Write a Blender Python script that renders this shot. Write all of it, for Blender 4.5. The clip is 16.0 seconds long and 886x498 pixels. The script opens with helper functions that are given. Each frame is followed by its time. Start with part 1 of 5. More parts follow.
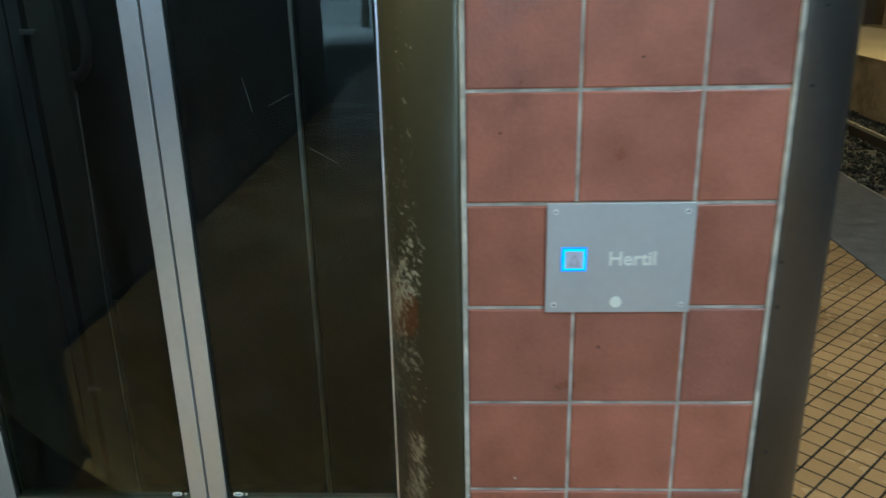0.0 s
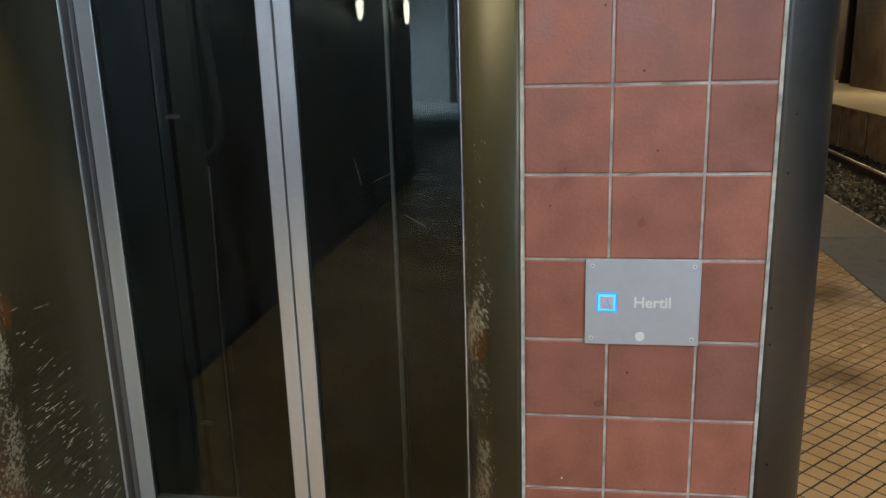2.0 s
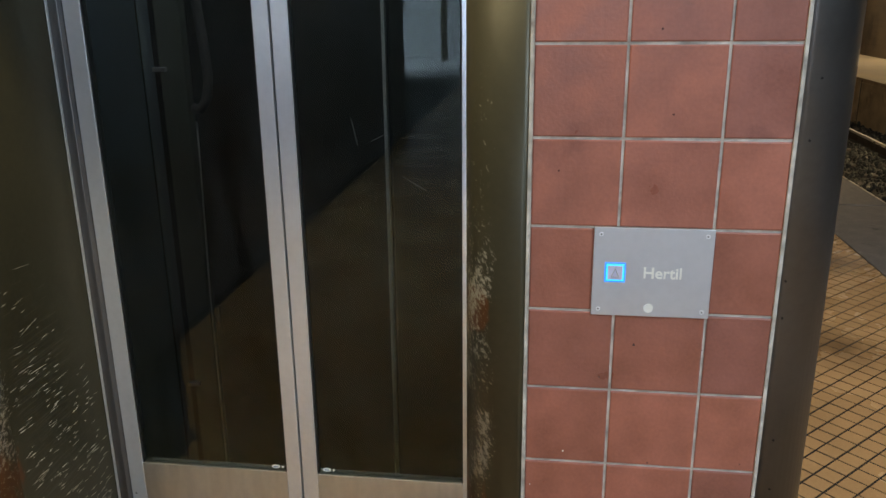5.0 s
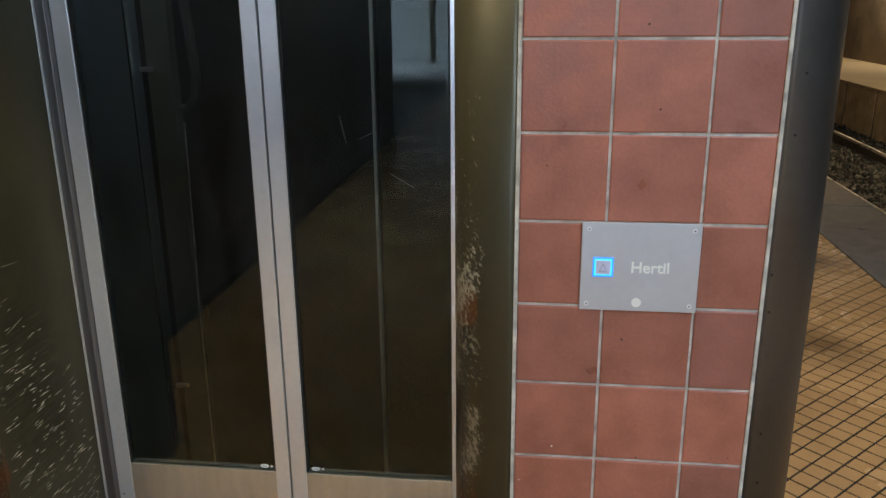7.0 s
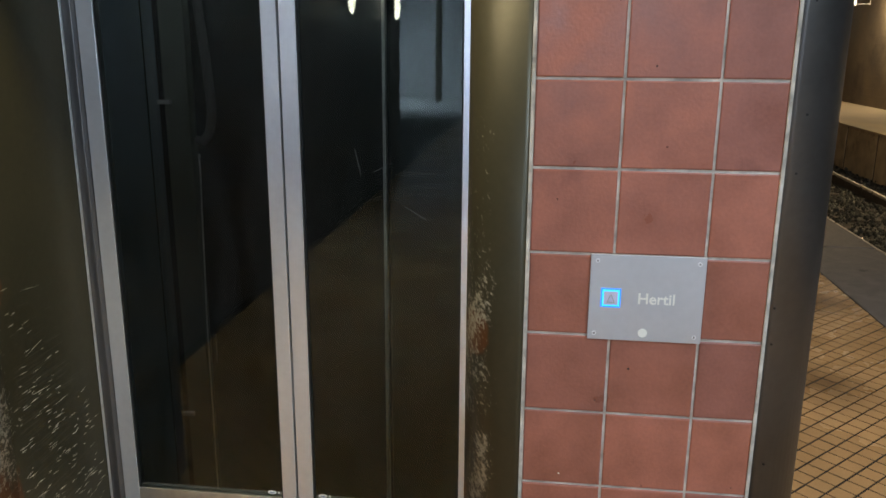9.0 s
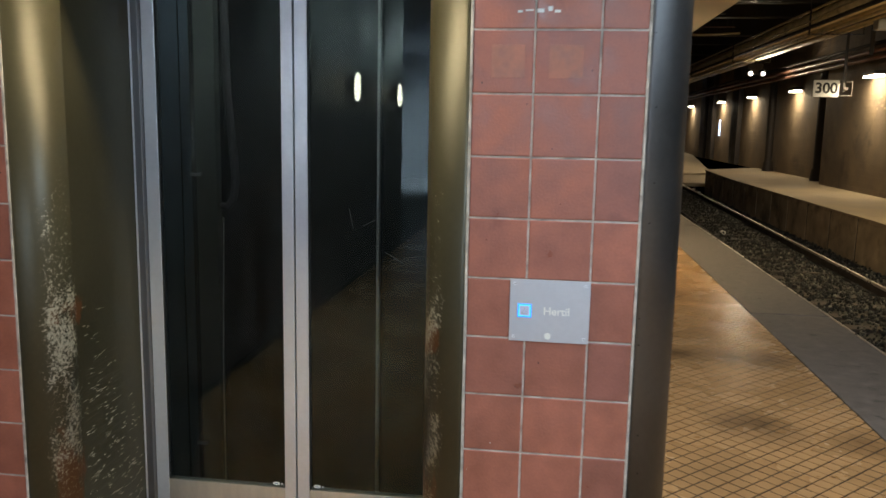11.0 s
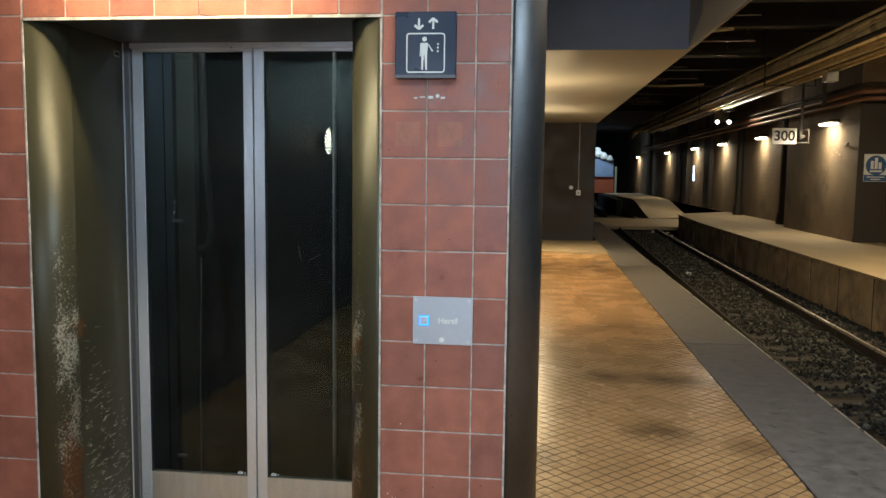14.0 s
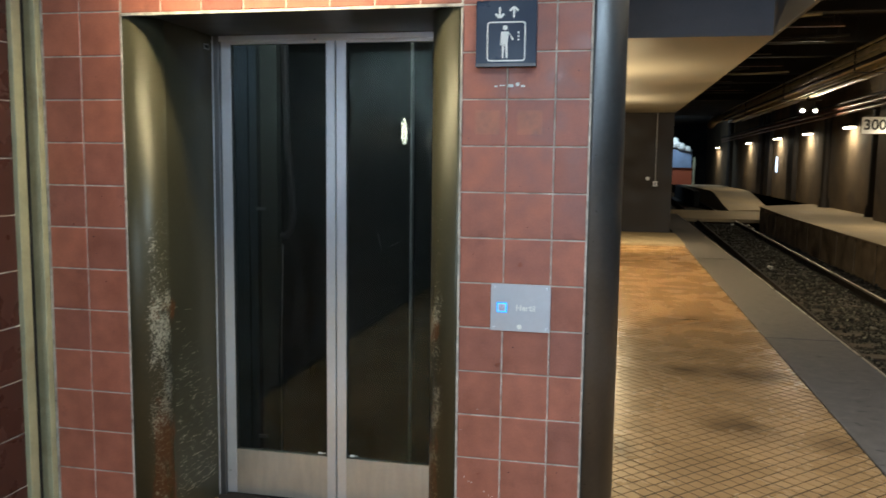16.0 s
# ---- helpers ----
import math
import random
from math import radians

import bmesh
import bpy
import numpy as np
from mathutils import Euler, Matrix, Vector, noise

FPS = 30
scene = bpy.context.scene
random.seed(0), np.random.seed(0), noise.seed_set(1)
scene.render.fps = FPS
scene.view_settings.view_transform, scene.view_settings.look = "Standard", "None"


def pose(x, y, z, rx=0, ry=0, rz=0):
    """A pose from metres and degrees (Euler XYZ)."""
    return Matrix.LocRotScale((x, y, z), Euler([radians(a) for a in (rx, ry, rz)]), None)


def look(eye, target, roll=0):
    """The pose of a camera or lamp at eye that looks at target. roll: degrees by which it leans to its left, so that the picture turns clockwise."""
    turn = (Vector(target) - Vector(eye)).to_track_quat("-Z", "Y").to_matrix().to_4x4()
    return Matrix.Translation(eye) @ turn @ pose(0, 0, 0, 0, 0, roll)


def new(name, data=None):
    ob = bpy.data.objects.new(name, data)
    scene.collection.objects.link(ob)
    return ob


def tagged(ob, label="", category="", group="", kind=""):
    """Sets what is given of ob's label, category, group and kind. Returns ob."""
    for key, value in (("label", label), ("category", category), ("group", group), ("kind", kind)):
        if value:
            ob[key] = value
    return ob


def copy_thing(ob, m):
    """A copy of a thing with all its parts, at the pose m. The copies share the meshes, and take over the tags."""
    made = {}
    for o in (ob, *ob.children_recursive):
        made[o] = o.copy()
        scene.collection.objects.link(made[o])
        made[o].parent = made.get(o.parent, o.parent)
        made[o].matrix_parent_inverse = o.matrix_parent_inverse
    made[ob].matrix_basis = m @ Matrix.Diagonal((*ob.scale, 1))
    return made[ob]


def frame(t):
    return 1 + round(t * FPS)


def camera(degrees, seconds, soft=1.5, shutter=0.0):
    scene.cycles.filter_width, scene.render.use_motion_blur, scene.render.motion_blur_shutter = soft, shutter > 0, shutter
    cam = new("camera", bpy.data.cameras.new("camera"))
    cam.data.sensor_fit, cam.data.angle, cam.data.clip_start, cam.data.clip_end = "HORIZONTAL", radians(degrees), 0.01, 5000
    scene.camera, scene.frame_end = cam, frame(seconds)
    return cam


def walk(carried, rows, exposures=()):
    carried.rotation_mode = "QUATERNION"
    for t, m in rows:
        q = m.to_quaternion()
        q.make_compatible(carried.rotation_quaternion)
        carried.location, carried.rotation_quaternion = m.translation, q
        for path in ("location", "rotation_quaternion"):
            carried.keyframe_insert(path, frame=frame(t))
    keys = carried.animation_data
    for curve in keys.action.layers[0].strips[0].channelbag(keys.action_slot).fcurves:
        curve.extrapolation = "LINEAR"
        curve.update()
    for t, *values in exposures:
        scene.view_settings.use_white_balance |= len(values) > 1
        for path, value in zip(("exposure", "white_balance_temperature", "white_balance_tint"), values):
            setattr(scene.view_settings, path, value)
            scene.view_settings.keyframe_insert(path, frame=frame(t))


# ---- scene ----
cam = camera(57.7, 16.0, shutter=0.5)
PATH = [
    (0, (0.001, -1.143, 1.485), (-0.086, 0.741, 0.817), -1.3),
    (0.5, (0.108, -1.339, 1.52), (-0.057, 0.555, 0.899), -2.0),
    (1, (0.107, -1.442, 1.532), (-0.131, 0.468, 0.989), -2.2),
    (1.5, (0.02, -1.5, 1.559), (-0.227, 0.422, 1.062), -1.9),
    (2, (0.055, -1.532, 1.565), (-0.235, 0.383, 1.068), -1.7),
    (2.5, (0.032, -1.545, 1.543), (-0.235, 0.375, 1.05), -1.0),
    (3, (0.037, -1.529, 1.556), (-0.239, 0.382, 1.035), -0.8),
    (3.5, (0.016, -1.508, 1.54), (-0.238, 0.405, 1.015), -0.3),
    (4, (0.021, -1.478, 1.546), (-0.245, 0.423, 0.985), -0.4),
    (4.5, (0.011, -1.465, 1.55), (-0.246, 0.429, 0.96), -0.5),
    (5, (0.017, -1.466, 1.558), (-0.24, 0.426, 0.964), -0.6),
    (7.5, (0.019, -1.473, 1.542), (-0.208, 0.426, 0.957), -0.5),
    (8, (0.024, -1.472, 1.555), (-0.212, 0.425, 0.968), -0.4),
    (8.5, (0.028, -1.486, 1.556), (-0.219, 0.416, 0.99), -0.1),
    (9, (0.003, -1.531, 1.545), (-0.235, 0.392, 1.046), 0.4),
    (9.2, (0.008, -1.549, 1.558), (-0.251, 0.373, 1.071), 0.4),
    (11.3, (0.264, -2.358, 1.565), (0.009, -0.395, 1.282), 1.3),
    (11.5, (0.311, -2.484, 1.576), (0.08, -0.516, 1.303), 1.4),
    (12, (0.445, -2.702, 1.601), (0.253, -0.726, 1.358), 1.3),
    (12.5, (0.535, -2.821, 1.593), (0.359, -0.84, 1.373), 1.0),
    (13, (0.543, -2.851, 1.599), (0.359, -0.869, 1.401), 0.9),
    (13.5, (0.541, -2.853, 1.596), (0.331, -0.873, 1.407), 0.7),
    (14, (0.545, -2.855, 1.599), (0.313, -0.878, 1.409), 0.7),
    (14.5, (0.543, -2.866, 1.597), (0.298, -0.89, 1.408), 0.7),
    (15, (0.538, -2.879, 1.597), (0.275, -0.905, 1.406), 0.8),
    (15.5, (0.536, -2.886, 1.592), (0.224, -0.92, 1.391), 0.8),
    (16, (0.527, -2.891, 1.588), (0.119, -0.945, 1.374), 0.7),
]
walk(cam, [(t, look(eye, target, roll)) for t, eye, target, roll in PATH],
     exposures=[(0.0, 0.14, 5500, -8), (0.5, 0.17, 6000, 1), (1.5, 0.22, 6300, 6), (3.0, 0.23, 6400, 9), (9.0, 0.26, 6400, 11), (12.0, 0.37, 6250, 10), (16.0, 0.36, 6050, 7)])

# ---- light ----
world = bpy.data.worlds.new("world")
scene.world = world
world.use_nodes = True
world.node_tree.nodes["Background"].inputs[0].default_value = (0.5, 0.62, 0.8, 1)
world.node_tree.nodes["Background"].inputs[1].default_value = 0.0


def area(name, loc, target, sx, sy, watts, colour, spread=180):
    data = bpy.data.lights.new(name, "AREA")
    data.shape, data.size, data.size_y = "RECTANGLE", sx, sy
    data.energy, data.color, data.spread = watts, colour, radians(spread)
    ob = new(name, data)
    ob.matrix_world = look(loc, target)
    return ob


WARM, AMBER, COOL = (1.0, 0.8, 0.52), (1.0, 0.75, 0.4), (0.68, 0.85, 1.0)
# ceiling fittings over the landing in front of the lift
area("landing_light", (-0.72, -0.17, 2.48), (-0.72, 0.4, 0), 0.95, 0.06, 12, (1.0, 0.83, 0.5), 140)
area("platform_light", (1.75, -2.2, 3.38), (1.6, -1.9, 0), 1.2, 0.3, 84, COOL)
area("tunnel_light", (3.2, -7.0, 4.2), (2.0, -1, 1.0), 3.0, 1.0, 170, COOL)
area("ceiling_light_platform", (1.35, 1.5, 3.58), (1.4, 1.45, 0), 0.25, 3.0, 70, (1.0, 0.86, 0.66))
area("landing_floor_light", (-0.3, -3.0, 3.55), (-0.3, -2.9, 0), 1.2, 0.3, 23, (0.97, 0.95, 0.72), 90)
# work light at the head of the lift shaft
area("shaft_light", (-1.3, 1.4, 2.8), (-1.35, 1.5, 0), 1.2, 0.3, 9, (0.92, 0.96, 1.0))
# daylight that falls in at the end of the hall behind the lift landing
area("stair_daylight", (-7.0, -17.4, 2.0), (-2.2, -18.2, 0.4), 2.4, 1.8, 1500, COOL, 100)
# unseen cool fill, added so the steel door stiles have brightness to reflect
area("hall_fill", (0.4, -13.0, 3.35), (0.0, -3.0, 1.4), 2.6, 0.9, 250, COOL)
# fittings on the hidden back of the lift block, over the rear platform
area("rear_light", (0.6, 9.0, 2.6), (1.0, 9.6, 0), 0.7, 0.5, 52, AMBER, 140)
for name, y, watts in (("rear_wall_lamp", 9.0, 36), ("rear_wall_lamp", 13.0, 26)):
    bulb = bpy.data.lights.new(name, "POINT")
    bulb.energy, bulb.color, bulb.shadow_soft_size = watts, AMBER, 0.03
    new(name, bulb).location = (0.535, y, 2.05)
# no fitting: extra amber fill added to brighten the nearer floor
area("rear_floor_fill", (0.6, 6.2, 2.3), (0.9, 6.6, 0), 0.4, 0.3, 24, AMBER, 120)
area("rear_uplight", (0.6, 9.0, 1.9), (1.0, 9.6, 5), 0.5, 1.4, 4, (1.0, 0.84, 0.62))
area("rear_light_far", (0.62, 12.8, 2.55), (1.1, 13.2, 0), 0.5, 0.3, 26, AMBER, 90)
area("rear_uplight_far", (0.6, 13.2, 2.2), (0.9, 13.2, 5), 0.5, 0.9, 3, (1.0, 0.84, 0.62))


# ---- materials ----
def mat(name, base, rough=0.6, metal=0.0, vary=0.25, scale=6.0, bump=0.15, fine=60.0, stain=None, stain_at=0.6, spec=0.5, rand=0.0, rough_vary=0.15):
    """Two scales of variation, a stain colour, grain relief; rand: object-to-object change of value."""
    m = bpy.data.materials.new(name)
    m.use_nodes = True
    nt = m.node_tree
    n, ln = nt.nodes, nt.links
    b = n["Principled BSDF"]
    b.inputs["Metallic"].default_value = metal
    b.inputs["Specular IOR Level"].default_value = spec
    co = n.new("ShaderNodeTexCoord")
    big = n.new("ShaderNodeTexNoise")
    big.inputs["Scale"].default_value, big.inputs["Detail"].default_value = scale, 5
    small = n.new("ShaderNodeTexNoise")
    small.inputs["Scale"].default_value, small.inputs["Detail"].default_value = fine, 4
    geo = n.new("ShaderNodeNewGeometry")
    for t in (big, small):
        ln.new(geo.outputs["Position"], t.inputs["Vector"])
    add = n.new("ShaderNodeMath")
    add.operation = "MULTIPLY_ADD"
    add.inputs[1].default_value = 0.35
    ln.new(small.outputs["Fac"], add.inputs[0])
    ln.new(big.outputs["Fac"], add.inputs[2])
    ramp = n.new("ShaderNodeMapRange")
    ramp.inputs["From Min"].default_value, ramp.inputs["From Max"].default_value = 0.4, 0.95
    ramp.inputs["To Min"].default_value, ramp.inputs["To Max"].default_value = 1 - vary, 1 + vary
    ln.new(add.outputs[0], ramp.inputs["Value"])
    value = ramp.outputs[0]
    if rand:
        info = n.new("ShaderNodeObjectInfo")
        rr = n.new("ShaderNodeMapRange")
        rr.inputs["To Min"].default_value, rr.inputs["To Max"].default_value = 1 - rand, 1 + rand
        ln.new(info.outputs["Random"], rr.inputs["Value"])
        mul = n.new("ShaderNodeMath")
        mul.operation = "MULTIPLY"
        ln.new(value, mul.inputs[0])
        ln.new(rr.outputs[0], mul.inputs[1])
        value = mul.outputs[0]
    col = n.new("ShaderNodeVectorMath")
    col.operation = "SCALE"
    col.inputs[0].default_value = base
    ln.new(value, col.inputs["Scale"])
    out = col.outputs[0]
    if stain:
        st = n.new("ShaderNodeTexNoise")
        st.inputs["Scale"].default_value, st.inputs["Detail"].default_value, st.inputs["Roughness"].default_value = scale * 0.6, 7, 0.65
        ln.new(geo.outputs["Position"], st.inputs["Vector"])
        sr = n.new("ShaderNodeMapRange")
        sr.inputs["From Min"].default_value, sr.inputs["From Max"].default_value = stain_at - 0.05, stain_at + 0.12
        ln.new(st.outputs["Fac"], sr.inputs["Value"])
        mix = n.new("ShaderNodeMix")
        mix.data_type = "RGBA"
        ln.new(sr.outputs[0], mix.inputs["Factor"])
        ln.new(out, mix.inputs["A"])
        mix.inputs["B"].default_value = (*stain, 1)
        out = mix.outputs["Result"]
    ln.new(out, b.inputs["Base Color"])
    rg = n.new("ShaderNodeMapRange")
    rg.inputs["From Min"].default_value, rg.inputs["From Max"].default_value = 0.3, 0.7
    rg.inputs["To Min"].default_value, rg.inputs["To Max"].default_value = max(0.03, rough - rough_vary), min(1, rough + rough_vary)
    ln.new(big.outputs["Fac"], rg.inputs["Value"])
    ln.new(rg.outputs[0], b.inputs["Roughness"])
    if bump:
        bp = n.new("ShaderNodeBump")
        bp.inputs["Strength"].default_value, bp.inputs["Distance"].default_value = bump, 0.004
        ln.new(small.outputs["Fac"], bp.inputs["Height"])
        ln.new(bp.outputs[0], b.inputs["Normal"])
    return m


def emitter(name, colour, strength):
    m = bpy.data.materials.new(name)
    m.use_nodes = True
    b = m.node_tree.nodes["Principled BSDF"]
    b.inputs["Base Color"].default_value = (0.1, 0.1, 0.1, 1)
    b.inputs["Emission Color"].default_value = (*colour, 1)
    b.inputs["Emission Strength"].default_value = strength
    return m


def brushed(name, base, rough, vertical=True):
    """Brushed stainless steel: fine lines along the grain and dull smears."""
    m = mat(name, base, rough, metal=1.0, vary=0.1, scale=2.0, bump=0.0, rough_vary=0.04)
    n, ln = m.node_tree.nodes, m.node_tree.links
    geo = n.new("ShaderNodeNewGeometry")
    mp = n.new("ShaderNodeMapping")
    mp.inputs["Scale"].default_value = (500, 500, 4) if vertical else (4, 500, 500)
    tx = n.new("ShaderNodeTexNoise")
    tx.inputs["Scale"].default_value = 1.0
    bp = n.new("ShaderNodeBump")
    bp.inputs["Strength"].default_value, bp.inputs["Distance"].default_value = 0.12, 0.001
    ln.new(geo.outputs["Position"], mp.inputs["Vector"])
    ln.new(mp.outputs[0], tx.inputs["Vector"])
    ln.new(tx.outputs["Fac"], bp.inputs["Height"])
    ln.new(bp.outputs[0], n["Principled BSDF"].inputs["Normal"])
    return m


def glass_dark(name, tint):
    m = bpy.data.materials.new(name)
    m.use_nodes = True
    n, ln = m.node_tree.nodes, m.node_tree.links
    n.remove(n["Principled BSDF"])
    tr = n.new("ShaderNodeBsdfTransparent")
    tr.inputs[0].default_value = (*tint, 1)
    gl = n.new("ShaderNodeBsdfGlossy")
    gl.inputs["Color"].default_value, gl.inputs["Roughness"].default_value = (0.9, 0.96, 0.8, 1), 0.004
    fr = n.new("ShaderNodeFresnel")
    fr.inputs["IOR"].default_value = 1.48
    mx = n.new("ShaderNodeMixShader")
    ln.new(fr.outputs[0], mx.inputs[0])
    ln.new(tr.outputs[0], mx.inputs[1])
    ln.new(gl.outputs[0], mx.inputs[2])
    geo = n.new("ShaderNodeNewGeometry")
    mp = n.new("ShaderNodeMapping")
    mp.inputs["Scale"].default_value = (5.0, 5.0, 1.6)
    sm = n.new("ShaderNodeTexNoise")
    sm.inputs["Scale"].default_value, sm.inputs["Detail"].default_value, sm.inputs["Distortion"].default_value = 2.0, 6, 1.2
    ln.new(geo.outputs["Position"], mp.inputs["Vector"])
    ln.new(mp.outputs[0], sm.inputs["Vector"])
    rg = n.new("ShaderNodeMapRange")
    rg.inputs["From Min"].default_value, rg.inputs["From Max"].default_value = 0.35, 0.75
    rg.inputs["To Min"].default_value, rg.inputs["To Max"].default_value = 0.0, 0.012
    ln.new(sm.outputs["Fac"], rg.inputs["Value"])
    # a greasy wipe on the pane at head height, streaked along the stroke
    spot = n.new("ShaderNodeMapping")
    spot.vector_type = "TEXTURE"
    spot.inputs["Location"].default_value, spot.inputs["Scale"].default_value = (-0.36, 0.545, 1.81), (0.14, 1.0, 0.12)
    ln.new(geo.outputs["Position"], spot.inputs["Vector"])
    far = n.new("ShaderNodeVectorMath")
    far.operation = "LENGTH"
    ln.new(spot.outputs[0], far.inputs[0])
    near = n.new("ShaderNodeMapRange")
    near.inputs["From Min"].default_value, near.inputs["From Max"].default_value = 1.0, 0.3
    ln.new(far.outputs["Value"], near.inputs["Value"])
    turn, squeeze, streak, keep = n.new("ShaderNodeMapping"), n.new("ShaderNodeMapping"), n.new("ShaderNodeTexNoise"), n.new("ShaderNodeMapRange")
    turn.inputs["Rotation"].default_value = (0, radians(38), 0)
    squeeze.inputs["Scale"].default_value = (60, 1, 7)
    streak.inputs["Scale"].default_value, streak.inputs["Detail"].default_value, streak.inputs["Distortion"].default_value = 1.0, 4, 0.6
    keep.inputs["From Min"].default_value, keep.inputs["From Max"].default_value, keep.inputs["To Max"].default_value = 0.5, 0.75, 0.1
    ln.new(geo.outputs["Position"], turn.inputs["Vector"])
    ln.new(turn.outputs[0], squeeze.inputs["Vector"])
    ln.new(squeeze.outputs[0], streak.inputs["Vector"])
    ln.new(streak.outputs["Fac"], keep.inputs["Value"])
    wipe = n.new("ShaderNodeMath")
    wipe.operation = "MULTIPLY"
    ln.new(near.outputs[0], wipe.inputs[0])
    ln.new(keep.outputs[0], wipe.inputs[1])
    both = n.new("ShaderNodeMath")
    both.operation = "ADD"
    ln.new(rg.outputs[0], both.inputs[0])
    ln.new(wipe.outputs[0], both.inputs[1])
    dust = n.new("ShaderNodeBsdfDiffuse")
    dust.inputs[0].default_value = (0.42, 0.47, 0.52, 1)
    film = n.new("ShaderNodeMixShader")
    ln.new(both.outputs[0], film.inputs[0])
    ln.new(mx.outputs[0], film.inputs[1])
    ln.new(dust.outputs[0], film.inputs[2])
    ln.new(film.outputs[0], n["Material Output"].inputs["Surface"])
    return m


def worn_steel(name):
    """Painted steel guard: dull dark paint, chipped to pale primer along the bend, rust spots, slanting scratches on the reveal."""
    m = mat(name, (0.06, 0.054, 0.031), 0.4, metal=0.25, vary=0.22, scale=2.2, bump=0.05, rough_vary=0.08)
    n, ln = m.node_tree.nodes, m.node_tree.links
    b = n["Principled BSDF"]
    old = b.inputs["Base Color"].links[0].from_socket
    geo = n.new("ShaderNodeNewGeometry")
    sep = n.new("ShaderNodeSeparateXYZ")
    ln.new(geo.outputs["Position"], sep.inputs[0])

    def op(kind, a, c, clamp=False):
        q = n.new("ShaderNodeMath")
        q.operation, q.use_clamp = kind, clamp
        for i, v in enumerate((a, c)):
            if v is None:
                continue
            if isinstance(v, (int, float)):
                q.inputs[i].default_value = v
            else:
                ln.new(v, q.inputs[i])
        return q.outputs[0]

    def rng(v, a, c, lo=0.0, hi=1.0):
        q = n.new("ShaderNodeMapRange")
        q.inputs["From Min"].default_value, q.inputs["From Max"].default_value = a, c
        q.inputs["To Min"].default_value, q.inputs["To Max"].default_value = lo, hi
        ln.new(v, q.inputs["Value"])
        return q.outputs[0]

    def tex(scale, vec=(1, 1, 1), rot=(0, 0, 0), detail=3.0, rough=0.5):
        turn = n.new("ShaderNodeMapping")
        turn.inputs["Rotation"].default_value = rot
        mp = n.new("ShaderNodeMapping")
        mp.inputs["Scale"].default_value = vec
        t = n.new("ShaderNodeTexNoise")
        t.inputs["Scale"].default_value, t.inputs["Detail"].default_value, t.inputs["Roughness"].default_value = scale, detail, rough
        ln.new(geo.outputs["Position"], turn.inputs["Vector"])
        ln.new(turn.outputs[0], mp.inputs["Vector"])
        ln.new(mp.outputs[0], t.inputs["Vector"])
        return t.outputs["Fac"]

    d = op("SUBTRACT", op("ABSOLUTE", op("ADD", sep.outputs[0], 0.699), None), 0.03)
    z = sep.outputs[2]
    band = op("MULTIPLY", rng(d, 0.615, 0.57), rng(sep.outputs[1], 0.17, 0.1))
    low = op("MULTIPLY", rng(z, 1.75, 1.1), rng(z, -0.1, 0.3, 0.75, 1.0))
    chips = op("MULTIPLY", band, low)
    clump = rng(tex(9, (1, 1, 0.8), detail=3), 0.42, 0.62, 0.62, 1.0)
    edge = op("SUBTRACT", 0.76, op("MULTIPLY", op("MULTIPLY", chips, clump), 0.316))
    chip = op("MULTIPLY", op("SUBTRACT", tex(120, (1, 1, 0.55), (0.5, 0.6, 0.2), detail=8, rough=0.78), edge), 16, True)
    # slanting scratches on the flat reveal
    side = op("MULTIPLY", rng(sep.outputs[1], 0.1, 0.16), op("MULTIPLY", rng(z, 1.35, 0.7), rng(sep.outputs[1], 0.56, 0.3, 0.5, 1.0)))
    scr = op("SUBTRACT", tex(1, (40, 9, 290), (math.radians(-2), 0, 0), 4, 0.65), op("SUBTRACT", 0.84, op("MULTIPLY", side, 0.325)))
    scratch = op("MULTIPLY", scr, 14, True)
    pale = op("MAXIMUM", chip, op("MULTIPLY", scratch, 0.06))
    rust_z = op("MAXIMUM", op("MULTIPLY", rng(z, 0.86, 0.94), rng(z, 1.06, 0.98)), rng(z, 0.68, 0.5))
    rusty = op("MULTIPLY", op("MULTIPLY", rng(d, 0.6, 0.565), rng(sep.outputs[1], 0.2, 0.12)), rust_z)
    rust = op("MULTIPLY", op("SUBTRACT", tex(14, (1, 1, 0.5), detail=5, rough=0.6), op("SUBTRACT", 0.8, op("MULTIPLY", rusty, 0.44))), 9, True)
    cur = old
    for fac, colour in ((rust, (0.115, 0.046, 0.015)), (pale, (0.4, 0.375, 0.29))):
        mx = n.new("ShaderNodeMix")
        mx.data_type = "RGBA"
        ln.new(fac, mx.inputs["Factor"])
        ln.new(cur, mx.inputs["A"])
        mx.inputs["B"].default_value = (*colour, 1)
        cur = mx.outputs["Result"]
    ln.new(cur, b.inputs["Base Color"])
    dull = op("MAXIMUM", rust, pale)
    ln.new(op("SUBTRACT", 0.25, op("MULTIPLY", dull, 0.25)), b.inputs["Metallic"])
    return m


M = {}
M["tile"] = mat("red_clay_tile", (0.368, 0.127, 0.081), 0.42, vary=0.26, scale=11, bump=0.14, fine=140, rand=0.1, stain=(0.2, 0.068, 0.048), stain_at=0.66)
